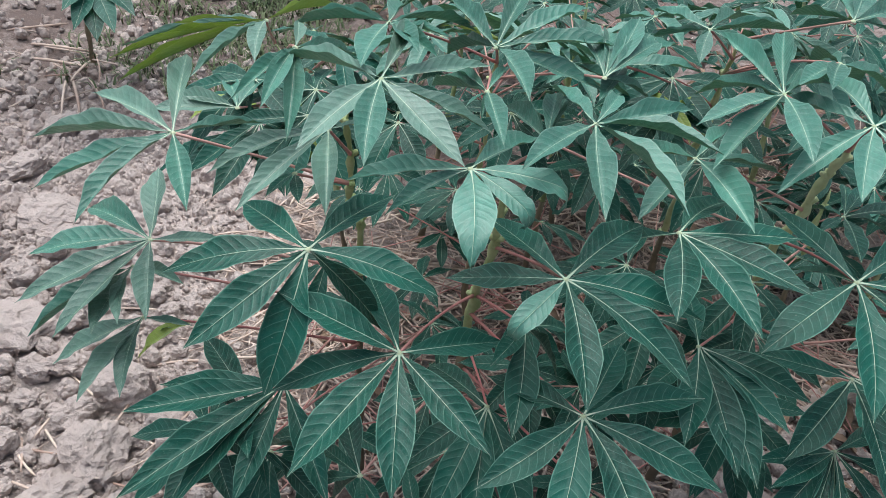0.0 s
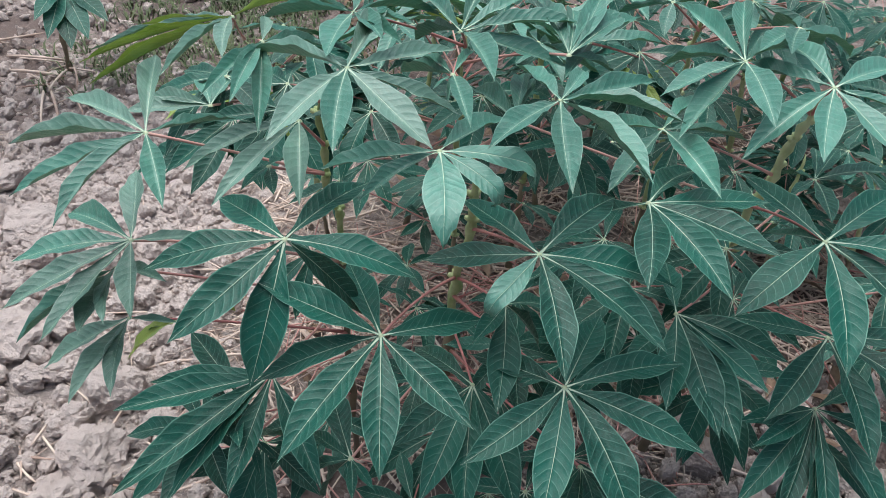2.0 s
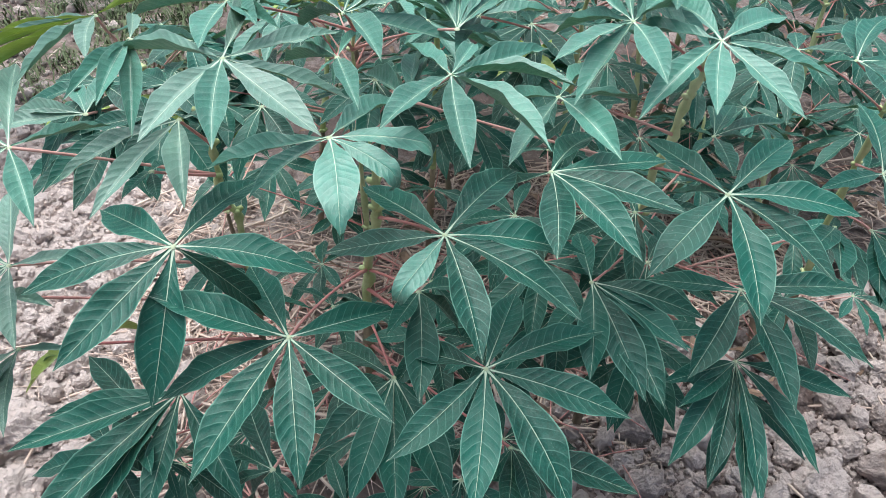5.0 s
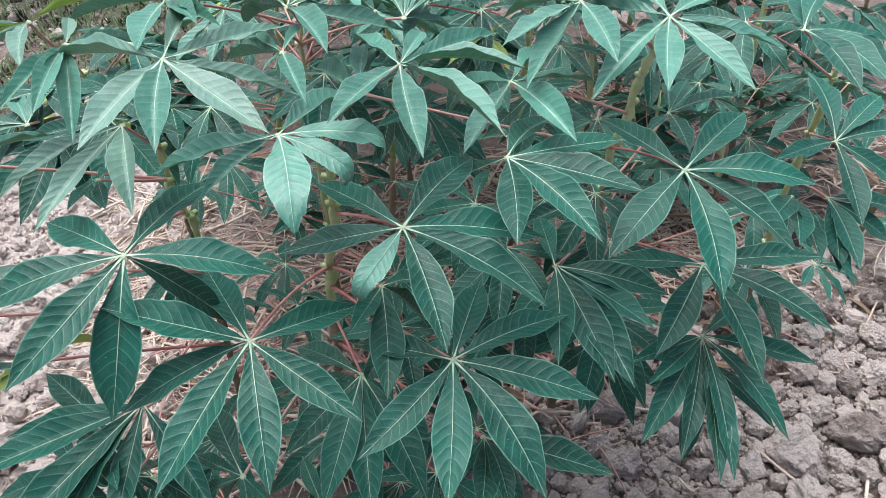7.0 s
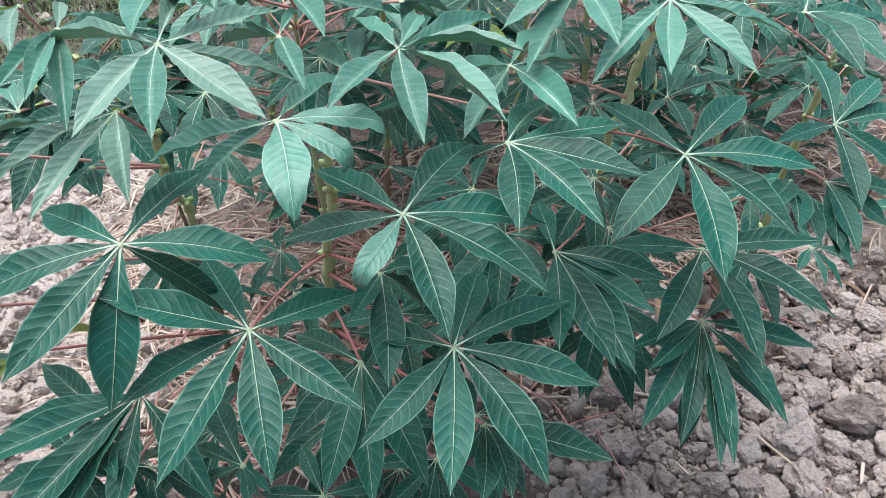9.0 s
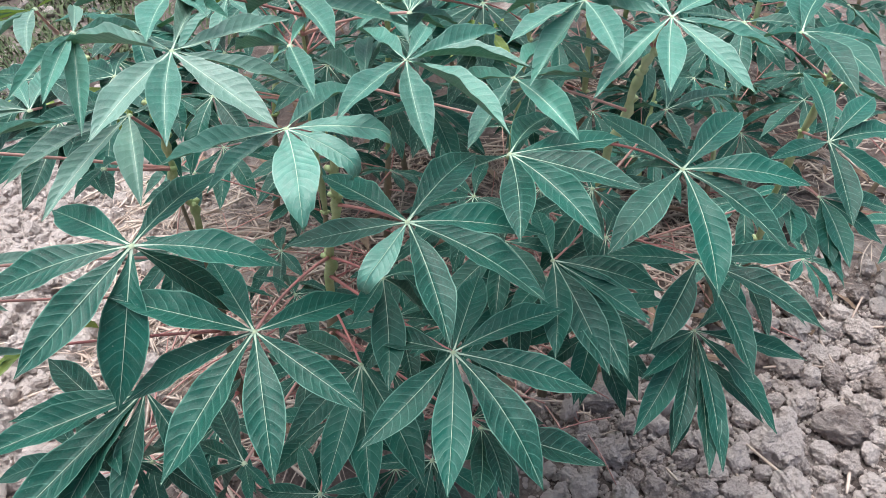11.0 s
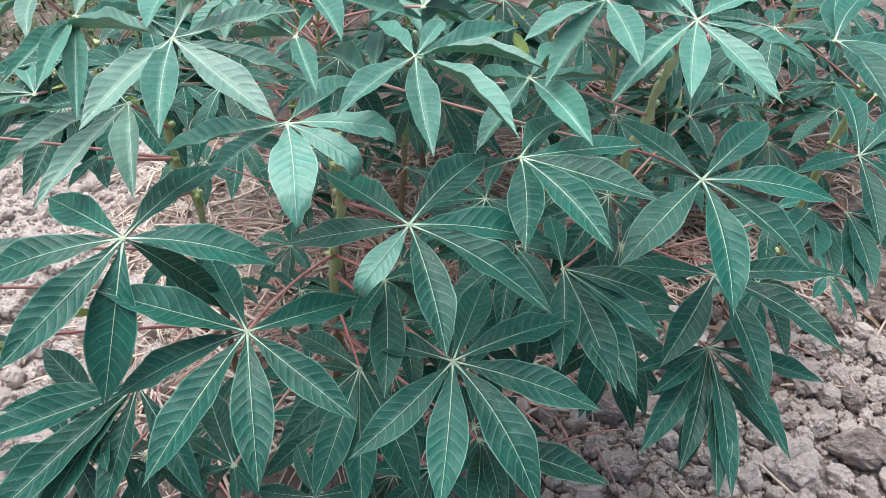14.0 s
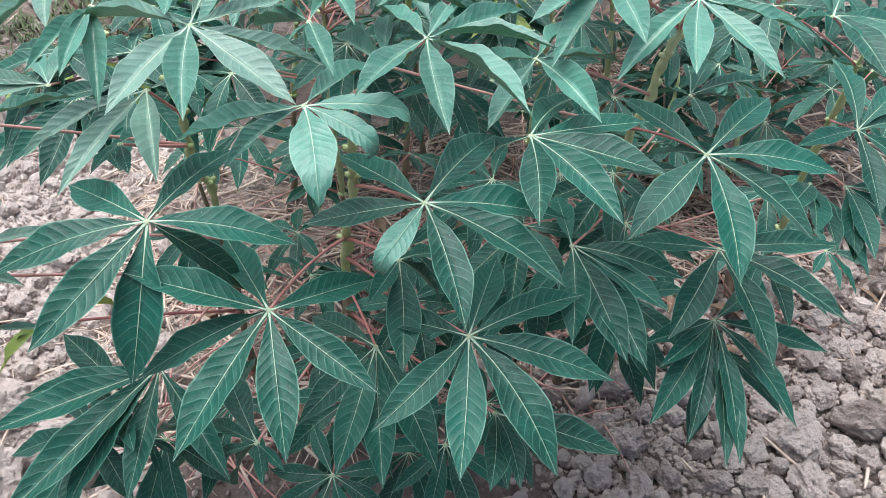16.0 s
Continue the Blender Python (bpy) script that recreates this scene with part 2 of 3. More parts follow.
def leaf_normal(leaflets, out):
    """The way that a leaf faces: across the plane of its leaflets, leaning outwards from the stem."""
    lean = (Vector((0, 0, 1)) + out * 0.3).normalized()
    if len(leaflets) < 5:
        return lean
    ways = np.array([tuple(heading(q[0], q[1])) for q in leaflets])
    face = Vector(np.linalg.svd(ways - ways.mean(axis=0))[2][2])
    if face.z < 0:
        face = -face
    return (face * 0.35 + lean * 0.65).normalized() if face.z > 0.6 else lean


def blade_pose(az, el, length, wide, twist, face):
    """The pose of a leaflet on a leaf that faces along face."""
    x = heading(az, el)
    y = face.cross(x).normalized()
    z = x.cross(y)
    rot = Matrix((x, y, z)).transposed().to_4x4()
    return rot @ Matrix.Rotation(radians(twist), 4, "X") @ Matrix.Diagonal((length, length * wide, length, 1))


# ---- plants ----
PLANTS = {}


def cassava(key, spine, radius, label):
    """A plant with its stem through the points of spine; its leaves are added with leaf()."""
    base = Vector(spine[0])
    plant = tagged(new("cassava_plant"), label, "cassava plant", "cassava plants")
    plant.location = base
    pts = []
    segs = 8
    for a, b in zip(spine, spine[1:]):
        for k in range(segs):
            pts.append(Vector(a).lerp(Vector(b), k / segs))
    pts.append(Vector(spine[-1]))
    wob = random.Random(key)
    radii = []
    for i, p in enumerate(pts):
        f = i / (len(pts) - 1)
        node = 0.0034 if i % 3 == 0 else 0.0
        radii.append((radius * (1 - 0.55 * f) + node) * min(1.0, 0.25 + 5 * (1 - f)))
        if 0 < i < len(pts) - 1:
            p += Vector((wob.uniform(-1, 1), wob.uniform(-1, 1), 0)) * 0.004
    half = int(len(pts) * 0.3)
    v, f = tube([p - base for p in pts[: half + 1]], radii[: half + 1], 9)
    part("woody_stem", mesh_of("woody_stem", v, f, (BARK,)), plant, label="brown woody lower stem")
    v, f = tube([p - base for p in pts[half:]], radii[half:], 9)
    # leaf scars stand out from the green stem
    for i in range(half, len(pts) - 1, 3):
        for s in range(3):
            a = wob.uniform(0, 6.3)
            d = Vector((math.cos(a), math.sin(a), 0.5))
            p = pts[i] - base
            v2, f2 = tube([p + d * radii[i] * 0.5, p + d * (radii[i] + 0.0065)], [0.0045 + radii[i] * 0.3, 0.0034], 6)
            f += [tuple(q + len(v) for q in face) for face in f2]
            v += v2
    part("green_stem", mesh_of("green_stem", v, f, (STEM,)), plant, label="green knobbly upper stem")
    PLANTS[key] = (plant, base, pts)
    return plant


def leaf(key, hub, leaflets, curl=(), yellowish=False, wide=1.0, thick=1.0, pale=False):
    """A palmate leaf at hub on a stalk from the plant's stem; leaflets: azimuth, elevation and length of each."""
    plant, base, pts = PLANTS[key]
    hub = Vector(hub)
    rng = random.Random("%s%.3f%.3f" % (key, hub.x, hub.y))
    flat = min((Vector((p.x - hub.x, p.y - hub.y)).length for p in pts), default=0.1)
    want = hub.z - 0.05 - 0.35 * flat
    node = min(pts, key=lambda p: abs(p.z - want))
    out = Vector((hub.x - node.x, hub.y - node.y, 0))
    mid = node.lerp(hub, 0.55) + Vector((0, 0, (hub - node).length * rng.uniform(-0.03, 0.09)))
    line = [node.lerp(mid, t).lerp(mid.lerp(hub, t), t) for t in (0, 0.12, 0.25, 0.4, 0.55, 0.7, 0.85, 1)]
    v, f = tube([p - hub for p in line], [thick * r for r in (0.0036, 0.0028, 0.0024, 0.0022, 0.0021, 0.0020, 0.0020, 0.0022)], 6)
    nf = len(f)
    # pale boss where the leaflets meet
    for ring in ((0.0042, -0.0008), (0.0032, 0.0012), (0.0012, 0.0022)):
        for q in range(8):
            a = q * math.pi / 4
            v.append(Vector((ring[0] * math.cos(a), ring[0] * math.sin(a), ring[1])))
    b0 = len(v) - 24
    for r in range(2):
        for q in range(8):
            f.append((b0 + r * 8 + q, b0 + r * 8 + (q + 1) % 8, b0 + r * 8 + 8 + (q + 1) % 8, b0 + r * 8 + 8 + q))
    f.append(tuple(b0 + 16 + q for q in range(8)))
    stalk = part("leaf", mesh_of("leaf", v, f, (PETIOLE, HUB), [0] * nf + [1] * (len(f) - nf)), plant, Matrix.Translation(hub - base))
    face = leaf_normal(leaflets, out.normalized())
    for i, (az, el, length, *broad) in enumerate(leaflets):
        if i in curl:
            me = CURLED[i % 3]
            length *= 1.2
        else:
            upper = pale or hub.z > 0.9 and hub.x < 0.7  # upper leaves at x < 0.7 take the paler copy, sky sheen painted in
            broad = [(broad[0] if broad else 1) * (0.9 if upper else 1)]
            edge = upper and key in ("left", "back0") and rng.random() < 0.65  # most on the bed's edge get the palest copy, glare painted in
            me = rng.choice(YELLOW_GREEN_BLADES if yellowish and i % 2 == 0 else EDGE_SHEEN_BLADES if edge else UPPER_BLADES if upper else BLADES)
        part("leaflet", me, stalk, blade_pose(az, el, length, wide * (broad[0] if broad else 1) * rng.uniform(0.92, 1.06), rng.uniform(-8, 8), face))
    return stalk


def spray(key, hub, size, yellowish=False):
    """A leaf with seven leaflets fanned round a drooping hub."""
    plant, base, pts = PLANTS[key]
    rng = random.Random("s%s%.3f%.3f" % (key, hub[0], hub[1]))
    p = min(pts, key=lambda q: abs(q.z - hub[2]))
    away = math.degrees(math.atan2(hub[1] - p.y, hub[0] - p.x)) + rng.uniform(-25, 25)
    fan = []
    for k in range(7):
        a = (k - 3) * 43 + rng.uniform(-7, 7)
        size_k = size * (1.0 - 0.11 * abs(k - 3)) * rng.uniform(0.9, 1.08)
        fan.append((away + a, -14 - 18 * math.cos(radians(a)) + rng.uniform(-10, 8), size_k))
    return leaf(key, hub, fan, yellowish=yellowish, thick=0.75)


cassava("left", [(-0.10, 1.06, 0.0), (-0.114, 1.03, 0.68), (-0.13, 1.0, 0.79), (-0.13, 0.97, 0.94)], 0.0064, "cassava plant with broad palmate leaves leaning over bare soil")
cassava("mid", [(0.065, 1.02, 0.0), (0.078, 0.995, 0.56), (0.092, 0.928, 0.76), (0.085, 0.89, 0.9)], 0.0092, "leafy cassava plant with red leaf stalks and a green stem")
cassava("right", [(0.54, 1.10, 0.0), (0.573, 1.045, 0.715), (0.588, 1.02, 0.855), (0.6, 1.0, 0.95)], 0.0088, "cassava plant with drooping dark green leaves beside cloddy soil")
cassava("far", [(1.10, 1.25, 0.0), (1.05, 1.17, 0.5), (1.0, 1.08, 0.85)], 0.0085, "dark green cassava plant at the edge of the bed")
cassava("back", [(0.12, 1.48, 0.0), (0.10, 1.38, 0.6), (0.09, 1.25, 0.93)], 0.0062, "pale green cassava plant behind the front row")
cassava("back0", [(-0.16, 1.6, 0.0), (-0.22, 1.47, 0.6), (-0.28, 1.24, 0.9)], 0.0055, "cassava plant with yellow-green upper leaves")
cassava("corner", [(-1.38, 3.02, 0.0), (-1.33, 2.94, 0.4), (-1.26, 2.84, 0.82)], 0.0085, "dark green cassava plant hanging over open soil")
cassava("back2", [(0.60, 1.62, 0.0), (0.57, 1.5, 0.6), (0.53, 1.36, 0.93)], 0.0085, "cassava plant with pale leaves in the second row")

leaf("left", (-0.340, 0.875, 0.921), [(141, -4, 0.186), (99, 8, 0.186, 0.90), (61, -18, 0.175, 0.80), (-69, -15, 0.132, 1.10), (-122, -20, 0.166), (-163, -21, 0.188), (174, -10, 0.191)], wide=0.85)
leaf("left", (-0.393, 0.881, 0.745), [(138, -12, 0.182, 1.15), (103, 2, 0.185, 1.10), (-3, 8, 0.106, 1.00), (-77, -14, 0.137, 1.25), (-127, -25, 0.181, 1.20), (-154, -19, 0.194, 1.20), (178, -15, 0.187, 1.25)], wide=0.84, pale=True)
leaf("left", (-0.427, 0.888, 0.689), [(-97, -6, 0.131, 1.30), (-148, -26, 0.172, 1.00), (-81, 0, 0.124, 1.00), (-33, 12, 0.112, 0.90)], wide=0.84, pale=True)
leaf("left", (-0.420, 0.874, 0.604), [(-173, -33, 0.175, 1.20), (-110, -13, 0.154, 1.20), (-87, -11, 0.139, 1.00), (-18, 10, 0.087, 0.80)], wide=0.84, pale=True)
leaf("left", (-0.151, 0.738, 0.858), [(129, -10, 0.174), (57, -3, 0.174), (-177, -14, 0.177), (-139, -23, 0.179), (-112, -54, 0.184, 1.10), (6, -54, 0.160), (-9, -13, 0.164)])
leaf("mid", (-0.035, 0.683, 0.754), [(175, 26, 0.163, 1.10), (107, -5, 0.173), (30, -15, 0.161), (-173, -22, 0.170, 1.05), (-132, -25, 0.191), (-89, -25, 0.175), (-45, -15, 0.162)])
leaf("mid", (0.155, 0.726, 0.851), [(120, -6, 0.171), (48, -1, 0.181), (177, -7, 0.144), (-131, -10, 0.106), (-84, -21, 0.164, 1.10), (-34, -21, 0.190), (-2, -14, 0.182)], curl=(3,))
leaf("mid", (0.031, 0.788, 0.955), [(161, -21, 0.170), (-162, -28, 0.113, 0.85), (-90, -7, 0.126, 1.20), (-44, -11, 0.101, 1.00), (-9, -6, 0.126, 1.00), (52, -8, 0.173)], curl=(2, 3, 4))
leaf("left", (-0.082, 0.877, 1.017), [(144, -9, 0.173, 0.65), (76, 3, 0.180, 0.70), (39, -6, 0.181, 0.68), (9, -26, 0.165, 0.75), (-48, -16, 0.162, 1.05), (-92, -9, 0.165, 0.90), (-119, -8, 0.166, 0.95)])
leaf("mid", (0.183, 0.863, 0.988), [(103, -9, 0.179, 0.85), (65, -3, 0.118, 0.90), (32, -4, 0.176, 0.85), (-30, 5, 0.155, 0.80), (-62, -7, 0.179, 0.85), (-93, -9, 0.173, 0.85), (-128, 1, 0.164, 0.90)])
leaf("back", (0.067, 1.046, 1.001), [(111, 2, 0.180, 0.85), (73, 8, 0.183, 0.80), (39, 9, 0.190, 0.85), (11, 1, 0.189, 0.80), (-2, -16, 0.167, 0.90), (-78, 0, 0.165, 0.95), (113, -26, 0.179, 0.70)])
leaf("right", (0.304, 0.805, 0.877), [(125, -40, 0.165, 0.90), (49, -9, 0.174), (7, -3, 0.174), (-30, -6, 0.172, 1.10), (-65, -12, 0.169), (-103, -6, 0.160, 1.05)])
leaf("right", (0.558, 0.807, 0.819), [(108, 0, 0.175), (35, 5, 0.183), (-14, -7, 0.187), (-49, -22, 0.180, 1.10), (-94, -29, 0.186, 1.15), (-147, -18, 0.176, 1.10), (95, -33, 0.175, 0.80)])
leaf("right", (0.629, 0.814, 0.637), [(-137, -18, 0.178), (-82, -28, 0.195), (-44, -13, 0.210), (172, 8, 0.151, 0.90), (-6, -2, 0.196, 0.80)])
leaf("mid", (0.200, 0.664, 0.685), [(139, -15, 0.155), (63, -5, 0.176), (19, -5, 0.187), (-20, -15, 0.193), (-66, -26, 0.197, 1.10), (-106, -23, 0.176), (-146, -13, 0.169)])
leaf("right", (0.390, 0.818, 0.676), [(-73, -23, 0.203), (-49, -13, 0.164), (-24, -10, 0.168), (-107, -16, 0.159), (-80, -23, 0.186), (78, -11, 0.171, 0.80)])
leaf("right", (0.400, 0.859, 0.607), [(-134, 9, 0.128), (-101, 6, 0.149), (103, -30, 0.169)])
leaf("right", (0.459, 0.984, 0.996), [(103, 4, 0.189, 0.70), (73, 8, 0.184, 0.70), (114, -25, 0.176, 0.80), (-148, -5, 0.166, 0.85), (-134, -20, 0.174, 0.90), (-96, -4, 0.171, 0.95), (42, -9, 0.177, 0.80)])
leaf("right", (0.565, 0.929, 0.986), [(-148, -21, 0.177, 0.90), (-115, -10, 0.167, 1.00), (-70, -16, 0.164, 0.90), (-17, -15, 0.175, 0.80), (94, -2, 0.177), (133, -11, 0.168), (32, -3, 0.179)])
leaf("left", (-0.148, 0.901, 0.930), [(-84, -9, 0.162, 0.90), (-129, -20, 0.164, 0.72), (-167, -21, 0.169, 0.80), (42, -9, 0.103, 0.60)])
leaf("right", (0.349, 0.938, 0.912), [(-128, -9, 0.166, 0.90), (-79, -2, 0.168), (18, -15, 0.172, 0.80), (111, -28, 0.175, 0.80), (55, -6, 0.176, 0.70)])
leaf("back", (0.050, 0.908, 0.998), [(-83, -3, 0.128, 0.85), (115, -22, 0.175, 0.50), (108, -14, 0.134, 0.50), (-133, -12, 0.041, 0.50), (-98, -9, 0.064, 0.50), (72, -7, 0.123, 0.50)])
leaf("right", (0.622, 0.763, 0.536), [(-141, -24, 0.198), (-122, -27, 0.196, 0.85), (-104, -30, 0.223, 0.90), (-98, -29, 0.218, 0.80), (-66, -24, 0.194), (-21, -12, 0.189), (-163, 8, 0.152), (-148, 3, 0.155, 0.90), (39, -22, 0.173, 0.80)], wide=0.8)
leaf("right", (0.628, 0.762, 0.482), [(-118, -55, 0.170), (-98, -18, 0.192), (-63, -14, 0.150), (-160, 4, 0.111)], wide=0.8)
leaf("far", (0.797, 0.949, 0.937), [(86, -29, 0.116, 0.90), (-96, -6, 0.166), (-81, -4, 0.164), (-3, -13, 0.172), (58, 1, 0.178), (42, 5, 0.180)])
leaf("far", (0.927, 0.957, 0.729), [(72, 10, 0.195), (32, 6, 0.180), (9, -6, 0.177), (-31, -30, 0.156), (-105, -20, 0.170), (-161, 6, 0.161, 0.80)])
leaf("far", (0.951, 0.956, 0.613), [(-114, -15, 0.163), (-102, -13, 0.159), (-24, -32, 0.161), (-5, -16, 0.173)])
leaf("right", (0.877, 0.957, 0.627), [(-121, 7, 0.174), (-108, -3, 0.175), (-82, -22, 0.190), (-141, 10, 0.163)])
leaf("mid", (0.236, 0.639, 0.556), [(-19, -18, 0.186), (-108, 8, 0.132), (-71, -28, 0.106), (-90, 1, 0.120), (-132, 9, 0.089, 0.80)])
leaf("right", (0.709, 1.121, 0.724), [(15, -4, 0.190, 0.95), (20, -26, 0.180, 0.90), (91, -28, 0.131, 0.80), (52, -5, 0.187, 0.70), (64, -9, 0.185, 0.60), (-107, 8, 0.177, 0.80), (-136, 8, 0.114, 0.70)])
leaf("mid", (0.094, 0.756, 0.590), [(122, -19, 0.163, 0.90), (-146, -17, 0.148, 1.00), (-117, -22, 0.182, 1.00), (-96, -25, 0.191, 0.90), (-71, -25, 0.187, 1.00), (-46, -21, 0.052, 0.70)])
leaf("mid", (-0.074, 0.647, 0.562), [(105, -7, 0.149, 1.00), (129, -21, 0.110, 0.80), (161, -35, 0.095, 0.80), (129, -66, 0.175, 0.80), (-85, 9, 0.075, 0.80), (-60, 9, 0.066, 0.80)])
leaf("left", (-0.192, 0.764, 0.599), [(175, -11, 0.185), (-167, -6, 0.218), (-140, -14, 0.253), (-129, -23, 0.210), (-107, -26, 0.171), (-61, -22, 0.178)], wide=0.8)
leaf("left", (-0.239, 0.748, 0.575), [(127, 2, 0.155, 1.00)])
leaf("left", (-0.251, 0.753, 0.555), [(130, -26, 0.171, 0.80), (-73, 10, 0.106, 0.90), (147, -60, 0.175, 0.90), (-42, 10, 0.077, 0.80)])
leaf("back0", (-0.318, 1.117, 0.838), [(111, -2, 0.126), (76, 3, 0.131), (160, -7, 0.127), (180, -6, 0.141), (84, -32, 0.113)], pale=True)
leaf("back0", (-0.253, 1.052, 1.009), [(-166, -14, 0.216, 0.24), (-109, -4, 0.184, 0.85), (-151, -17, 0.215, 0.22), (-86, -4, 0.122, 1.70), (66, -10, 0.196, 0.40), (150, -19, 0.141, 1.10), (171, -17, 0.192, 0.30), (-170, -12, 0.200, 0.50)], yellowish=True, wide=0.5)
leaf("back0", (-0.203, 0.987, 1.001), [(97, -4, 0.115, 1.30), (64, -23, 0.175, 1.40), (-85, -18, 0.170, 1.30), (-95, -3, 0.164, 1.20), (-108, -2, 0.162, 1.00)], wide=0.5)
leaf("back", (-0.084, 1.050, 1.022), [(121, -15, 0.177, 0.35), (149, -16, 0.178, 0.35), (-98, 2, 0.170, 0.90), (-74, 9, 0.167, 0.70), (-45, 9, 0.121, 0.50), (40, -14, 0.173, 0.50), (84, -11, 0.178, 0.80), (-65, 6, 0.169, 0.50)])
leaf("back", (0.217, 1.006, 0.988), [(54, 1, 0.181, 1.00), (36, -27, 0.124, 0.80), (79, 0, 0.178, 0.90), (99, 6, 0.179, 0.90), (66, 9, 0.191, 0.80)])
leaf("right", (0.143, 0.944, 0.917), [(104, -12, 0.181, 0.90), (79, -3, 0.180, 0.70), (74, -5, 0.180, 0.60), (93, -15, 0.178, 0.60)])
leaf("back2", (0.426, 1.231, 0.990), [(-111, -19, 0.088, 1.20), (113, -27, 0.175, 0.60), (109, -10, 0.177, 0.80), (55, -9, 0.178, 0.70), (22, -4, 0.176, 0.50), (-74, 1, 0.109, 0.90)])
leaf("back2", (0.600, 1.142, 1.053), [(95, -27, 0.157), (101, -17, 0.159), (79, -3, 0.160), (62, 3, 0.160), (37, -16, 0.160), (39, -2, 0.160)])
leaf("back2", (0.559, 1.057, 1.018), [(23, -25, 0.146), (-118, 3, 0.127), (-136, 0, 0.129), (79, -23, 0.148), (48, -33, 0.146)])
leaf("left", (-0.190, 0.884, 0.870), [(-112, 2, 0.070), (130, -35, 0.081), (77, -25, 0.085), (-77, 1, 0.072)])
leaf("corner", (-1.122, 2.539, 0.524), [(-70, -28, 0.266), (-95, -11, 0.211), (-36, -17, 0.228), (-86, -22, 0.244), (-56, -24, 0.252)])
leaf("left", (-0.358, 0.915, 0.566), [(165, -46, 0.173, 0.80), (144, -43, 0.175, 0.60), (70, -36, 0.179, 0.80)], yellowish=True)
leaf("mid", (0.137, 0.812, 0.694), [(-98, -15, 0.169, 1.00), (35, -58, 0.171, 0.90), (-119, 10, 0.118, 0.90), (47, -35, 0.170, 0.80)])
leaf("left", (-0.222, 0.723, 0.508), [(-122, -26, 0.046, 0.80), (-71, -11, 0.065, 0.80), (-40, -4, 0.053, 0.90), (77, -49, 0.176, 0.90), (126, -31, 0.169, 0.80)])
leaf("back2", (0.277, 1.142, 0.952), [(22, -9, 0.163, 1.10), (48, -2, 0.177, 0.90), (-113, 3, 0.168, 0.80), (65, -1, 0.179, 0.80)], pale=True)

# lower and inner leaves
spray("back0", (-0.193, 1.206, 0.801), 0.15, yellowish=True)
spray("back0", (-0.356, 1.318, 0.770), 0.13, yellowish=True)
spray("back", (0.016, 1.408, 0.893), 0.16, yellowish=True)
spray("back2", (0.394, 1.215, 0.862), 0.1, yellowish=True)
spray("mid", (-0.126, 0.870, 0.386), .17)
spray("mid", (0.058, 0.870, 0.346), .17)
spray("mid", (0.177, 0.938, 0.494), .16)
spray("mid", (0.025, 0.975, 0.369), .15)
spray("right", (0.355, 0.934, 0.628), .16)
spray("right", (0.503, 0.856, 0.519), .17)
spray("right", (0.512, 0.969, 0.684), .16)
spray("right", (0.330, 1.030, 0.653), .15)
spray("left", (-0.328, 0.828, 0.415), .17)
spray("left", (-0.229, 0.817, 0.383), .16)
spray("back", (0.168, 1.301, 0.932), .17)
spray("back", (-0.025, 1.309, 0.911), .17)
spray("back2", (0.588, 1.294, 0.974), .17)
spray("back2", (0.524, 1.430, 0.958), .17)
spray("back2", (0.401, 1.462, 0.925), .17)
spray("back", (0.055, 1.416, 0.921), .17)
spray("back0", (-0.179, 1.287, 0.876), .17)
spray("back0", (-0.219, 1.293, 0.827), .17)
spray("back0", (-0.307, 1.198, 0.851), .16)
spray("right", (0.562, 0.985, 0.563), .16)
spray("right", (0.774, 0.890, 0.534), .16)
spray("far", (0.819, 1.120, 0.880), .17)
spray("right", (0.535, 0.919, 0.401), .16)
spray("mid", (0.015, 0.746, 0.321), .15)
spray("mid", (0.144, 0.786, 0.292), .16)
spray("mid", (0.269, 0.912, 0.482), .16)
spray("right", (0.386, 0.917, 0.532), .16)
spray("mid", (0.274, 0.793, 0.379), .16)
spray("mid", (0.196, 0.746, 0.352), .15)
spray("mid", (0.156, 0.883, 0.429), .15)
spray("back", (-0.066, 1.173, 0.806), .16)
spray("back", (-0.130, 1.209, 0.795), .16)
spray("back", (-0.201, 1.165, 0.857), .16)
spray("back", (-0.330, 1.153, 0.774), .16)
spray("back0", (-0.243, 1.431, 0.850), .15)
spray("back0", (-0.179, 1.381, 0.842), .15)
spray("back", (-0.022, 1.509, 0.875), .15)
spray("back", (-0.043, 1.293, 0.822), .15)
spray("back0", (-0.137, 1.280, 0.803), .15)
spray("back", (-0.068, 1.216, 0.803), .15)
spray("back", (0.172, 1.395, 0.896), .15)
spray("back", (0.212, 1.232, 0.914), .15)
spray("back", (0.112, 1.117, 0.869), .15)
spray("back0", (-0.286, 1.127, 0.812), .15)
spray("back0", (-0.205, 1.101, 0.843), .15)
spray("corner", (-1.160, 2.640, 0.690), .2)
spray("corner", (-1.330, 2.620, 0.660), .2)
spray("corner", (-1.050, 2.720, 0.760), .2)
spray("corner", (-1.230, 2.600, 0.800), .2)
spray("back2", (0.405, 1.283, 0.880), .17)
spray("back2", (0.429, 1.438, 0.881), .17)
spray("back2", (0.610, 1.255, 0.950), .15)
spray("back2", (0.387, 1.230, 0.840), .16)


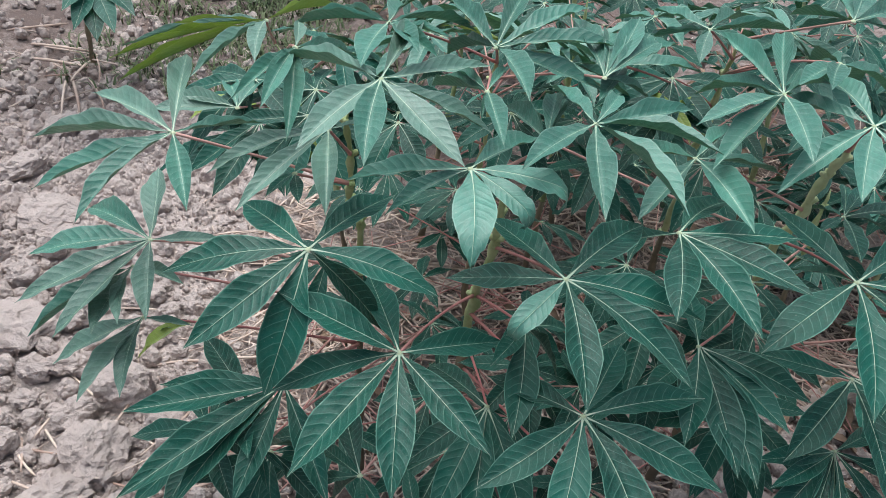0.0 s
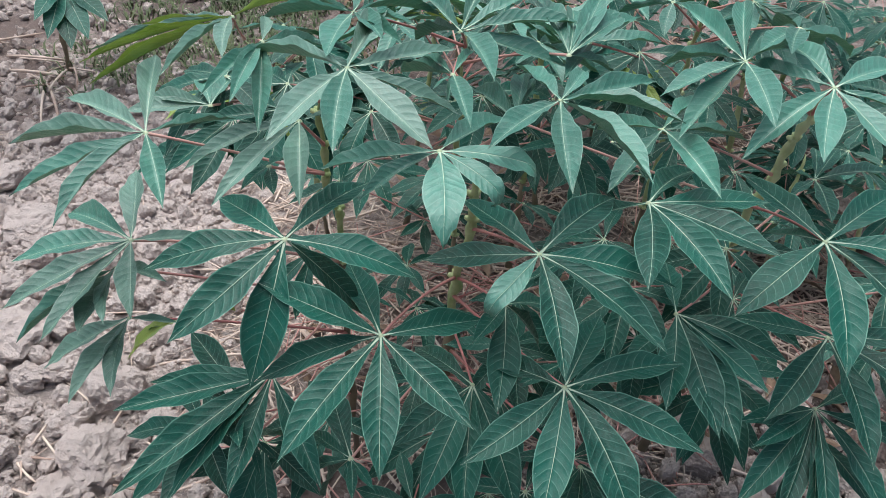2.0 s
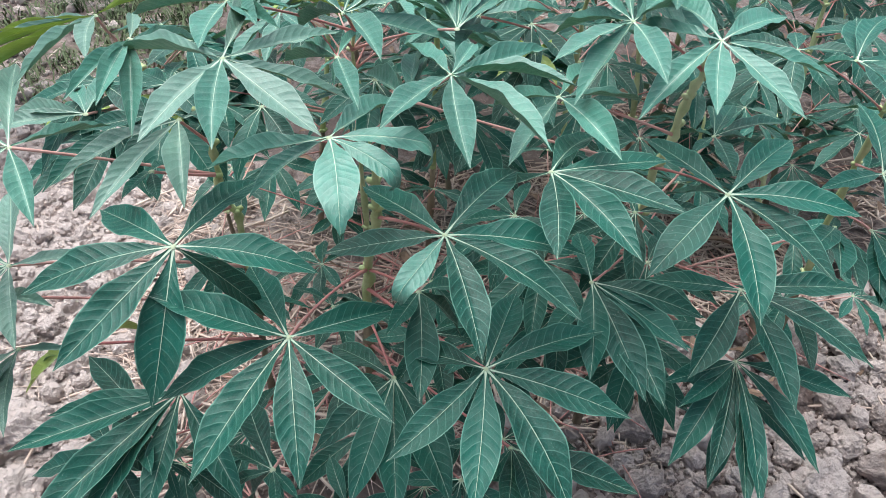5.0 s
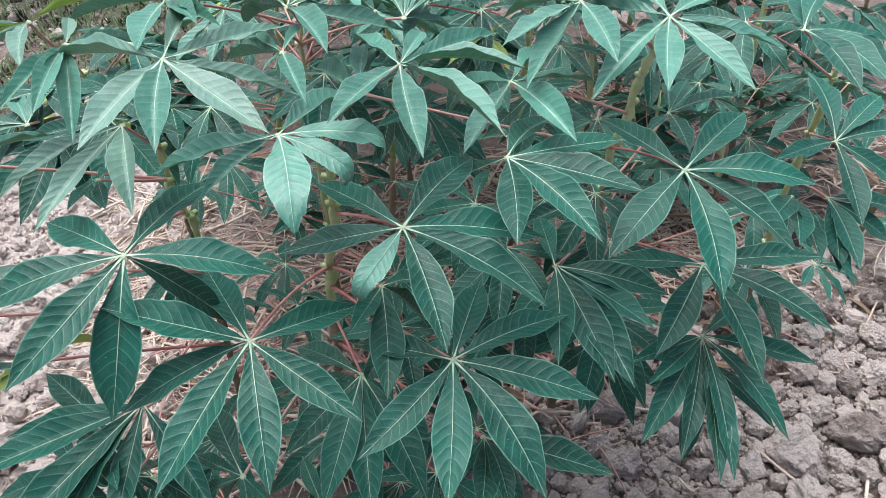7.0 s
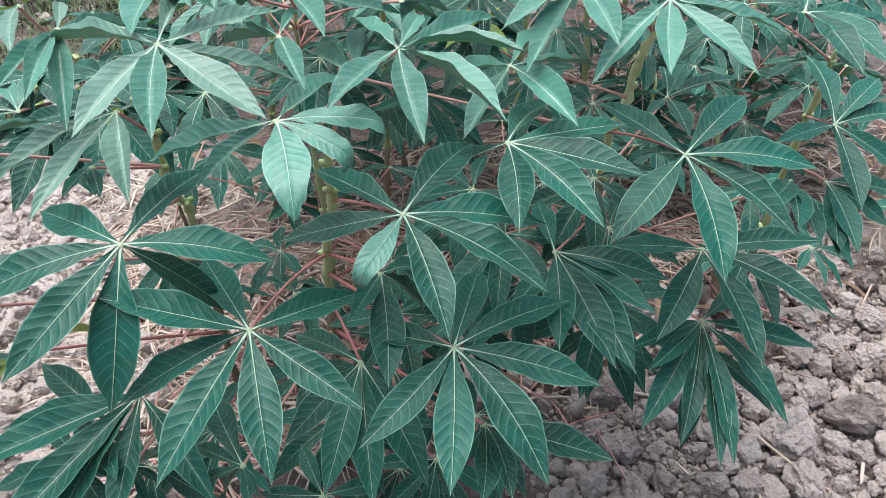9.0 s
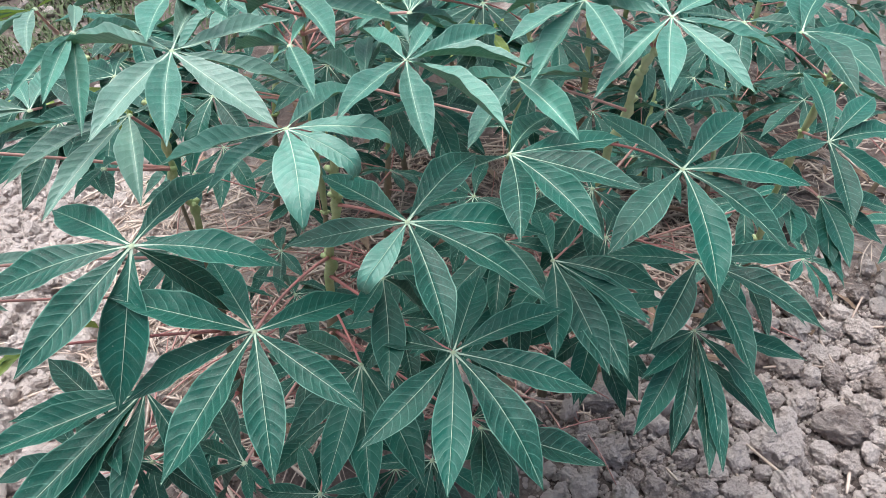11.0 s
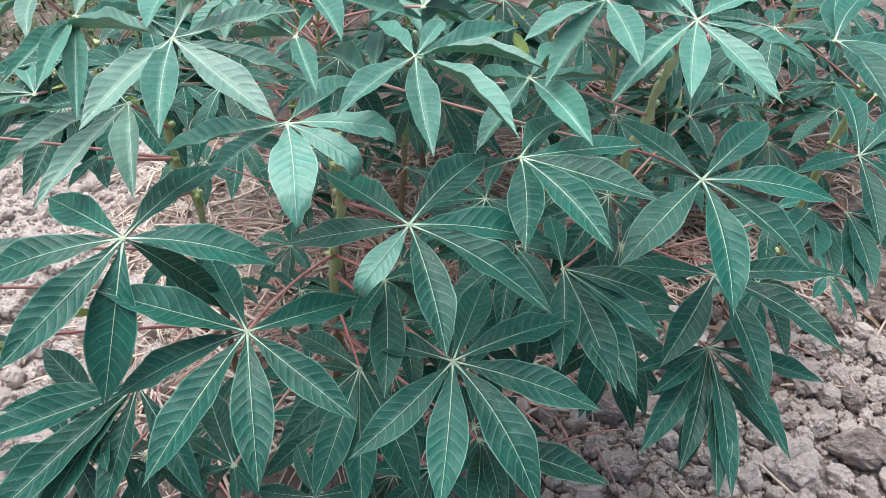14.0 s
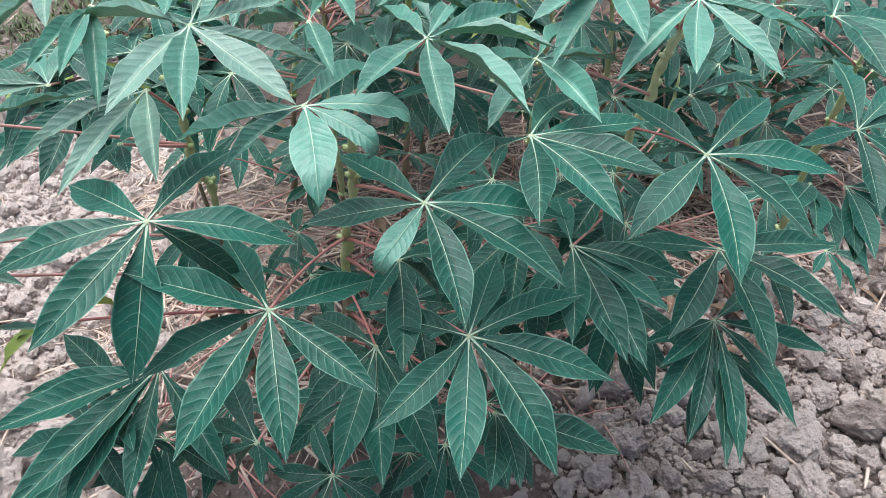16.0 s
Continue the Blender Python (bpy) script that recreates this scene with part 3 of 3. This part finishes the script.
def understory(key, count, zlo, zhi, near, size=0.16):
    """More leaves round a stem, from height zlo to zhi, none nearer than y = near."""
    pts = PLANTS[key][2]
    rng = random.Random("under" + key)
    made = 0
    while made < count:
        z = rng.uniform(zlo, zhi)
        p = min(pts, key=lambda q: abs(q.z - z + 0.05))
        d = heading(rng.uniform(0, 360), 0) * rng.uniform(0.08, 0.28)
        if p.y + d.y < near:
            continue
        spray(key, (p.x + d.x, p.y + d.y, z), size * rng.uniform(0.8, 1.1))
        made += 1


understory("back", 11, 0.25, 0.88, 1.18)
understory("back0", 4, 0.3, 0.55, 1.22)
understory("back2", 10, 0.25, 0.92, 1.22)
understory("far", 2, 0.22, 0.78, 1.12)
understory("right", 4, 0.22, 0.62, 1.02)
understory("left", 3, 0.25, 0.5, 1.0)
understory("corner", 14, 0.5, 0.95, 2.72)


def whole_plant(key, x, y, tall, leaves, size, label):
    rng = random.Random(key)
    lean = Vector((rng.uniform(-0.06, 0.06), rng.uniform(-0.06, 0.06), 0))
    cassava(key, [(x, y, 0), (x + lean.x, y + lean.y, tall * 0.6), (x + lean.x * 1.5, y + lean.y * 1.5, tall)], 0.0085, label)
    turn = rng.uniform(0, 360)
    for k in range(leaves):
        f = k / (leaves - 1)
        turn += 137.5
        reach = rng.uniform(0.18, 0.34) * (1.05 - 0.55 * f)
        z = tall * (0.25 + 0.8 * f) + rng.uniform(-0.04, 0.04)
        d = heading(turn, 0)
        spray(key, (x + lean.x + d.x * reach, y + lean.y + d.y * reach, z), size * rng.uniform(0.85, 1.1) * (1 - 0.2 * f))


ROW = "cassava plant of the rows behind, pale green leaves"
for k, (x, y, tall, n) in enumerate([
    (0.0, 1.95, 0.9, 16), (0.42, 2.05, 0.95, 32), (0.92, 1.85, 0.95, 32), (1.4, 1.85, 0.9, 18), (1.7, 2.15, 0.95, 22), (1.2, 2.3, 0.95, 22),
    (0.7, 2.55, 0.95, 20), (0.2, 2.55, 0.95, 20), (1.75, 2.7, 0.95, 18), (2.25, 2.4, 0.95, 18), (1.2, 3.0, 0.95, 16), (0.5, 3.2, 0.95, 16), (2.2, 3.3, 0.95, 14),
    (0.3, 1.75, 0.88, 12), (1.62, 1.5, 0.6, 6), (1.22, 1.6, 0.5, 5), (0.98, 1.62, 0.5, 4), (0.0, 3.4, 0.95, 14),
]):
    whole_plant("row%d" % k, x, y, tall, n, 0.18, ROW)
# broad low leaves in the shade between the rows
for key, x, y, z, size in (
    ("row15", 1.16, 1.62, 0.42, 0.2), ("row16", 1.02, 1.76, 0.40, 0.2), ("row14", 1.40, 1.58, 0.43, 0.21), ("row14", 1.52, 1.76, 0.40, 0.2),
    ("row15", 1.30, 1.84, 0.36, 0.2), ("row4", 1.55, 2.02, 0.42, 0.2), ("row4", 1.80, 2.0, 0.44, 0.2), ("row3", 1.22, 2.02, 0.40, 0.2),
):
    spray(key, (x, y, z), size)
# plants added mostly out of view, to cast shade on the far soil
for k, (x, y, tall) in enumerate([(-1.0, 4.25, 0.95), (-2.3, 4.1, 0.95), (-1.7, 4.5, 0.95), (-0.45, 4.4, 0.95), (-2.9, 3.9, 0.95)]):
    whole_plant("lone%d" % k, x, y, tall, 18, 0.17, "dark green cassava plant added behind, mostly out of view, for shade")


# ---- ground ----
def axis(lo, hi, step, reach):
    mid = list(np.arange(lo, hi + step / 2, step))
    a, b, s = [lo], [mid[-1]], step
    while b[-1] < reach:
        s *= 1.28
        a.append(a[-1] - s)
        b.append(b[-1] + s)
    return a[:0:-1] + mid + b[1:]


def lift_of(x, y):
    p = Vector((x, y, 0))
    out = max(-2.1 - x, x - 1.9, 0.5 - y, y - 3.4, 0.0)
    if out > 0.5:
        return 0.035 * noise.noise(p * 1.6) - 0.016
    h = 0.035 * noise.noise(p * 1.6) + 0.022 * noise.noise(p * 5.3 + Vector((7, 1, 0)))
    p = p + Vector((noise.noise(p * 9.0), noise.noise(p * 9.0 + Vector((3, 5, 8))), 0)) * 0.03
    for scale, size in ((30.0, 0.007), (60.0, 0.007)):
        d = noise.voronoi(p * scale)[0]
        h += size * (min(1.0, (d[1] - d[0]) * 2.2) * (0.45 + 0.55 * noise.cell(p * scale * 0.5)) - 0.4)
    return h + 0.01 * noise.noise(p * 29.0)


def ground():
    xs, ys = axis(-2.1, 1.9, 0.0125, 70), axis(0.5, 3.4, 0.0125, 70)
    verts = [(x, y, lift_of(x, y) if abs(x) < 6 and abs(y) < 8 else 0.0) for y in ys for x in xs]
    n = len(xs)
    faces = [(j * n + i, j * n + i + 1, (j + 1) * n + i + 1, (j + 1) * n + i) for j in range(len(ys) - 1) for i in range(n - 1)]
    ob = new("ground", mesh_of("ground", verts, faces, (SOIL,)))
    return tagged(ob, "dry pinkish-brown cloddy field soil", "soil", kind="structure")


GROUND = ground()


def lump(rng, sub, rough):
    bm = bmesh.new()
    bmesh.ops.create_icosphere(bm, subdivisions=sub, radius=1.0)
    off = Vector((rng.uniform(0, 50), rng.uniform(0, 50), rng.uniform(0, 50)))
    cuts = [(Vector((rng.gauss(0, 1), rng.gauss(0, 1), rng.gauss(0, 1))).normalized(), rng.uniform(0.62, 0.9)) for _ in range(5)]
    for vert in bm.verts:
        p = vert.co.copy()
        for normal, d in cuts:
            over = p.dot(normal) - d
            if over > 0:
                p -= normal * over * 0.72
        p *= 1 + rough * noise.noise(p * 1.7 + off) + rough * 0.55 * noise.noise(p * 4.0 + off) + rough * 0.4 * noise.noise(p * 7.0 + off) + rough * 0.22 * noise.noise(p * 15.0 + off)
        vert.co = p
    verts = [v.co.copy() for v in bm.verts]
    faces = [tuple(v.index for v in f.verts) for f in bm.faces]
    bm.free()
    return verts, faces


soil_rng = random.Random(21)
LUMPS = [lump(soil_rng, 4, 0.31) for _ in range(12)]
SMALL = [lump(soil_rng, 3, 0.3) for _ in range(8)]
FAR = [lump(soil_rng, 2, 0.4) for _ in range(6)]
TINY = [lump(soil_rng, 1, 0.4) for _ in range(6)]
LUMP_MESHES = [mesh_of("clod", v, f, (CLOD,), smooth=False) for v, f in LUMPS]


def open_soil(x, y):
    """How bare the soil is: 1 on the open ground, less under the plants."""
    return 1.0 if x < -0.35 - 0.12 * (y - 1) or (x > 0.45 and y < 1.2) else 0.35


CELLS = {}


def room(x, y, r):
    """Whether a clod of radius r finds room at x, y beside those laid before; if so, the place is taken."""
    i, j = int(x // 0.15), int(y // 0.15)
    for a in (i - 1, i, i + 1):
        for b in (j - 1, j, j + 1):
            for px, py, pr in CELLS.get((a, b), ()):
                if (px - x) ** 2 + (py - y) ** 2 < (0.88 * (pr + r)) ** 2:
                    return False
    CELLS.setdefault((i, j), []).append((x, y, r))
    return True


def clod(x, y, r, flat=0.7):
    z = lift_of(x, y) + r * flat * 0.72
    m = Matrix.Translation((x, y, z)) @ Euler((soil_rng.uniform(-0.4, 0.4), soil_rng.uniform(-0.4, 0.4), soil_rng.uniform(0, 6.3))).to_matrix().to_4x4()
    m = m @ Matrix.Diagonal((r * soil_rng.uniform(0.9, 1.25), r * soil_rng.uniform(0.75, 1.0), r * flat, 1))
    return part("clod", soil_rng.choice(LUMP_MESHES), GROUND, m)


# the largest clods
for x, y, r, flat in (
    (-0.67, 1.25, 0.073, 0.80), (-0.67, 1.07, 0.077, 0.75), (-0.71, 0.98, 0.069, 0.60), (-1.08, 1.90, 0.098, 0.35), (-0.98, 1.42, 0.091, 0.50),
    (-0.81, 1.31, 0.043, 0.80), (-0.88, 1.29, 0.040, 0.80), (-0.54, 1.17, 0.036, 0.70), (-0.59, 1.13, 0.028, 0.80), (-1.27, 2.44, 0.063, 0.50),
    (-1.28, 2.15, 0.078, 0.50),
    (1.00, 0.86, 0.054, 0.85), (1.12, 0.95, 0.039, 0.90), (0.98, 0.95, 0.030, 0.95), (0.84, 0.84, 0.031, 0.85), (0.64, 0.92, 0.038, 0.90),
    (1.25, 1.01, 0.031, 0.95), (1.26, 1.08, 0.028, 0.85), (1.41, 1.13, 0.037, 0.90), (1.33, 1.02, 0.038, 0.95), (1.16, 0.87, 0.056, 0.85),
    (0.97, 0.75, 0.046, 0.90), (0.80, 0.88, 0.027, 0.95), (0.66, 0.85, 0.022, 0.85), (1.13, 0.78, 0.030, 0.90), (0.69, 0.82, 0.026, 0.95),
    (0.86, 0.78, 0.029, 0.85), (0.57, 0.88, 0.022, 0.90), (0.56, 0.94, 0.019, 0.95), (0.90, 0.76, 0.022, 0.85), (0.84, 0.91, 0.022, 0.90),
    (1.34, 1.15, 0.029, 0.95), (1.26, 0.90, 0.040, 0.85), (1.06, 0.97, 0.022, 0.90),
):
    room(x, y, r)
    clod(x, y, r, flat)
placed = 0
while placed < 270:
    if soil_rng.random() < 0.42:
        x, y = soil_rng.uniform(-1.7, -0.35), soil_rng.uniform(0.75, 1.9)
    else:
        x, y = soil_rng.uniform(0.5, 1.5), soil_rng.uniform(0.66, 1.3)
    size = 0.016 + 0.03 * soil_rng.random() ** 1.6
    if room(x, y, size):
        clod(x, y, size, soil_rng.uniform(0.7, 1.0))
        placed += 1


def crumbs(name, shapes, count, area, lo, hi, label, power=2.5, rise=0.62):
    verts, faces = [], []
    sizes = sorted((lo + (hi - lo) * soil_rng.random() ** power for _ in range(count)), reverse=True)
    for r in sizes:
        x, y = soil_rng.uniform(area[0], area[1]), soil_rng.uniform(area[2], area[3])
        if soil_rng.random() > open_soil(x, y):
            continue
        margin = min(x - area[0], area[1] - x if area[1] > 1 else 1, y - area[2] if area[2] < 1 else 1, area[3] - y if area[3] > 3 else 1)
        if soil_rng.random() > margin / 0.3:  # they thin out towards the smoother field
            continue
        if r > 0.0075 and not room(x, y, r):
            continue
        v, f = soil_rng.choice(shapes)
        m = Matrix.Translation((x, y, lift_of(x, y) + r * rise)) @ Euler((soil_rng.uniform(0, 6), soil_rng.uniform(0, 6), soil_rng.uniform(0, 6))).to_matrix().to_4x4()
        m = m @ Matrix.Diagonal((r, r * soil_rng.uniform(0.7, 1), r * soil_rng.uniform(0.6, 1), 1))
        b = len(verts)
        verts += [m @ q for q in v]
        faces += [tuple(i + b for i in face) for face in f]
    ob = part(name, mesh_of(name, verts, faces, (CLOD,), smooth=False), GROUND, label=label)
    ob["kind"] = "stuff"


crumbs("small_clods", SMALL, 4200, (-2.0, -0.3, 0.65, 1.9), 0.008, 0.034, "small soil clods strewn over the open ground", 1.9, 0.5)
crumbs("small_clods", SMALL, 3800, (-2.4, -0.3, 1.9, 3.3), 0.009, 0.036, "small soil clods on the open ground further off", 1.5, 0.2)
crumbs("small_clods", SMALL, 5600, (0.3, 1.7, 0.5, 1.45), 0.006, 0.034, "small soil clods at the edge of the bed", 2.0)
crumbs("far_clods", FAR, 4200, (-4.5, 1.5, 3.2, 7.5), 0.010, 0.034, "soil clods in the distance", 1.7)
crumbs("crumbs", TINY, 21000, (-2.0, -0.2, 0.7, 2.5), 0.003, 0.012, "fine soil crumbs on the open ground", 1.8)
crumbs("crumbs", TINY, 17000, (0.35, 1.7, 0.55, 1.35), 0.003, 0.011, "fine soil crumbs beside the bed", 1.8)
crumbs("crumbs", TINY, 8000, (-0.4, 1.4, 0.8, 2.2), 0.003, 0.010, "fine soil crumbs under the plants", 1.8)


# ---- straw ----
def stalk_mesh(rng, a, b, r, sag=0.01):
    a, b = Vector(a), Vector(b)
    mid = a.lerp(b, 0.5) + Vector((rng.uniform(-1, 1), rng.uniform(-1, 1), 0.3)) * sag
    pts = [a.lerp(mid, t).lerp(mid.lerp(b, t), t) for t in (0, 0.25, 0.5, 0.75, 1)]
    return tube(pts, [r * 0.8, r, r * 0.95, r * 0.9, r * 0.6], 6)


straw_rng = random.Random(5)
litter_v, litter_f = [], []
for k in range(5200):
    if k >= 3600:
        x, y = straw_rng.uniform(0.8, 2.3), straw_rng.uniform(1.4, 3.0)
    elif k < 3350:
        x, y = straw_rng.uniform(-0.5, 1.4), straw_rng.uniform(1.05, 2.2)
        if x > 0.75 and y < 1.35:
            continue
    else:
        x, y = straw_rng.uniform(-2.0, 1.6), straw_rng.uniform(0.6, 3.4)
    a, l = straw_rng.uniform(0, 6.3), straw_rng.uniform(0.04, 0.2)
    dx, dy = math.cos(a) * l, math.sin(a) * l
    v, f = stalk_mesh(straw_rng, (x, y, lift_of(x, y) + straw_rng.uniform(0.004, 0.03)), (x + dx, y + dy, lift_of(x + dx, y + dy) + straw_rng.uniform(0.004, 0.035)), 0.0009 + 0.0034 * straw_rng.random() ** 2.2, l * 0.12)
    litter_f += [tuple(i + len(litter_v) for i in face) for face in f]
    litter_v += v
tagged(new("straw_litter", mesh_of("straw_litter", litter_v, litter_f, (STRAW,))), "dry straw and stalks littering the soil under the plants", "straw", kind="stuff")


petiole_v, petiole_f = [], []
for k in range(240):
    x, y = straw_rng.uniform(-0.35, 1.15), straw_rng.uniform(0.98, 1.75)
    if x > 0.7 and y < 1.3:
        continue
    a, l = straw_rng.uniform(0, 6.3), straw_rng.uniform(0.12, 0.27)
    dx, dy = math.cos(a) * l, math.sin(a) * l
    v, f = stalk_mesh(straw_rng, (x, y, lift_of(x, y) + straw_rng.uniform(0.006, 0.05)), (x + dx, y + dy, lift_of(x + dx, y + dy) + straw_rng.uniform(0.006, 0.09)), straw_rng.uniform(0.0014, 0.0024), l * 0.12)
    petiole_f += [tuple(i + len(petiole_v) for i in face) for face in f]
    petiole_v += v
tagged(new("fallen_leaf_stalks", mesh_of("fallen_leaf_stalks", petiole_v, petiole_f, (PETIOLE,))), "reddish fallen leaf stalks lying on the straw", "leaf stalks", kind="stuff")


def dry_stalk(a, b, r):
    a, b = Vector((*a, 0)), Vector((*b, 0))
    a.z, b.z = lift_of(a.x, a.y) + 0.012 + 0.012 * min(a.y, 2), lift_of(b.x, b.y) + 0.014 + 0.012 * min(b.y, 2)
    v, f = stalk_mesh(straw_rng, (0, 0, 0), b - a, r, (b - a).length * 0.06)
    ob = new("dry_stalk", mesh_of("dry_stalk", v, f, (STRAW,)))
    ob.location = a
    tagged(ob, "bleached dry plant stalk lying on bare soil", "stalk", "dry stalks")


for ax, ay, bx, by, r in (
    (-1.792, 3.192, -1.604, 3.357, 0.0060), (-1.662, 3.109, -1.403, 3.053, 0.0060), (-1.582, 2.956, -1.361, 2.925, 0.0070), (-1.587, 3.065, -1.393, 3.038, 0.0040), (-1.370, 2.974, -1.349, 2.733, 0.0050),
    (-1.498, 2.929, -1.345, 2.744, 0.0040), (-1.360, 2.771, -1.239, 2.519, 0.0060), (-1.380, 2.757, -1.304, 2.521, 0.0050), (-1.300, 2.783, -1.169, 2.568, 0.0050), (-1.352, 3.000, -1.247, 2.743, 0.0040),
    (-1.363, 2.986, -1.231, 2.930, 0.0040), (-1.378, 2.819, -1.473, 2.789, 0.0040), (-0.811, 1.077, -0.729, 1.069, 0.0030), (-0.803, 1.100, -0.784, 1.157, 0.0030), (-0.822, 1.061, -0.767, 1.015, 0.0030),
    (-0.790, 1.125, -0.728, 1.061, 0.0030), (-0.687, 0.986, -0.632, 1.238, 0.0035), (-0.802, 0.991, -0.715, 0.970, 0.0030), (-0.835, 1.106, -0.798, 1.020, 0.0030), (-0.604, 1.006, -0.505, 0.986, 0.0030),
    (1.086, 1.059, 1.249, 1.039, 0.0035), (1.285, 1.116, 1.258, 0.986, 0.0025), (1.394, 1.151, 1.521, 1.254, 0.0030), (0.743, 0.865, 0.748, 0.825, 0.0030), (1.120, 0.766, 1.078, 0.718, 0.0040),
):
    dry_stalk((ax, ay), (bx, by), r)


# ---- fallen leaves ----
def fallen():
    rng = random.Random(31)
    verts, faces, index, uvs = [], [], [], []
    for _ in range(600):
        x, y = rng.uniform(-0.3, 2.6), rng.uniform(1.1, 4.2)
        shape = blade(rng, rng.uniform(0.05, 0.2), rng.uniform(-0.3, 0.8), rng.uniform(-0.1, 0.1), rng.choice((0.0, 5.0)))
        m = Matrix.Translation((x, y, lift_of(x, y) + 0.015)) @ Euler((rng.uniform(-0.5, 0.5), rng.uniform(-0.4, 0.4), rng.uniform(0, 6.3))).to_matrix().to_4x4()
        l = rng.uniform(0.06, 0.14)
        m = m @ Matrix.Diagonal((l, l * 0.9, l, 1))
        b = len(verts)
        verts += [m @ Vector(v) for v in shape[0]]
        faces += [tuple(i + b for i in f) for f in shape[1]]
    tagged(new("fallen_leaves", mesh_of("fallen_leaves", verts, faces, (DRY,))), "curled brown dead leaflets on the ground under the plants", "dead leaves", kind="stuff")


fallen()


# ---- weeds on the far soil ----
def weeds():
    rng = random.Random(9)
    verts, faces = [], []
    for _ in range(520):
        cx, cy = rng.gauss(-0.75, 0.35), rng.uniform(2.7, 5.5)
        for _ in range(9):
            a, l, w = rng.uniform(0, 6.3), rng.uniform(0.03, 0.09), rng.uniform(0.002, 0.005)
            d, q = Vector((math.cos(a), math.sin(a), 0)), Vector((-math.sin(a), math.cos(a), 0)) * w
            p = Vector((cx + rng.gauss(0, 0.03), cy + rng.gauss(0, 0.03), lift_of(cx, cy)))
            b = len(verts)
            m = p + d * l * 0.4 + Vector((0, 0, l * 0.7))
            t = p + d * l + Vector((0, 0, l * 0.75))
            verts += [p - q, p + q, m + q, m - q, t]
            faces += [(b, b + 1, b + 2, b + 3), (b + 3, b + 2, b + 4)]
    tagged(new("weeds", mesh_of("weeds", verts, faces, (WEED,))), "low grey-green weeds sprouting from dry soil", "weeds", kind="stuff")


weeds()
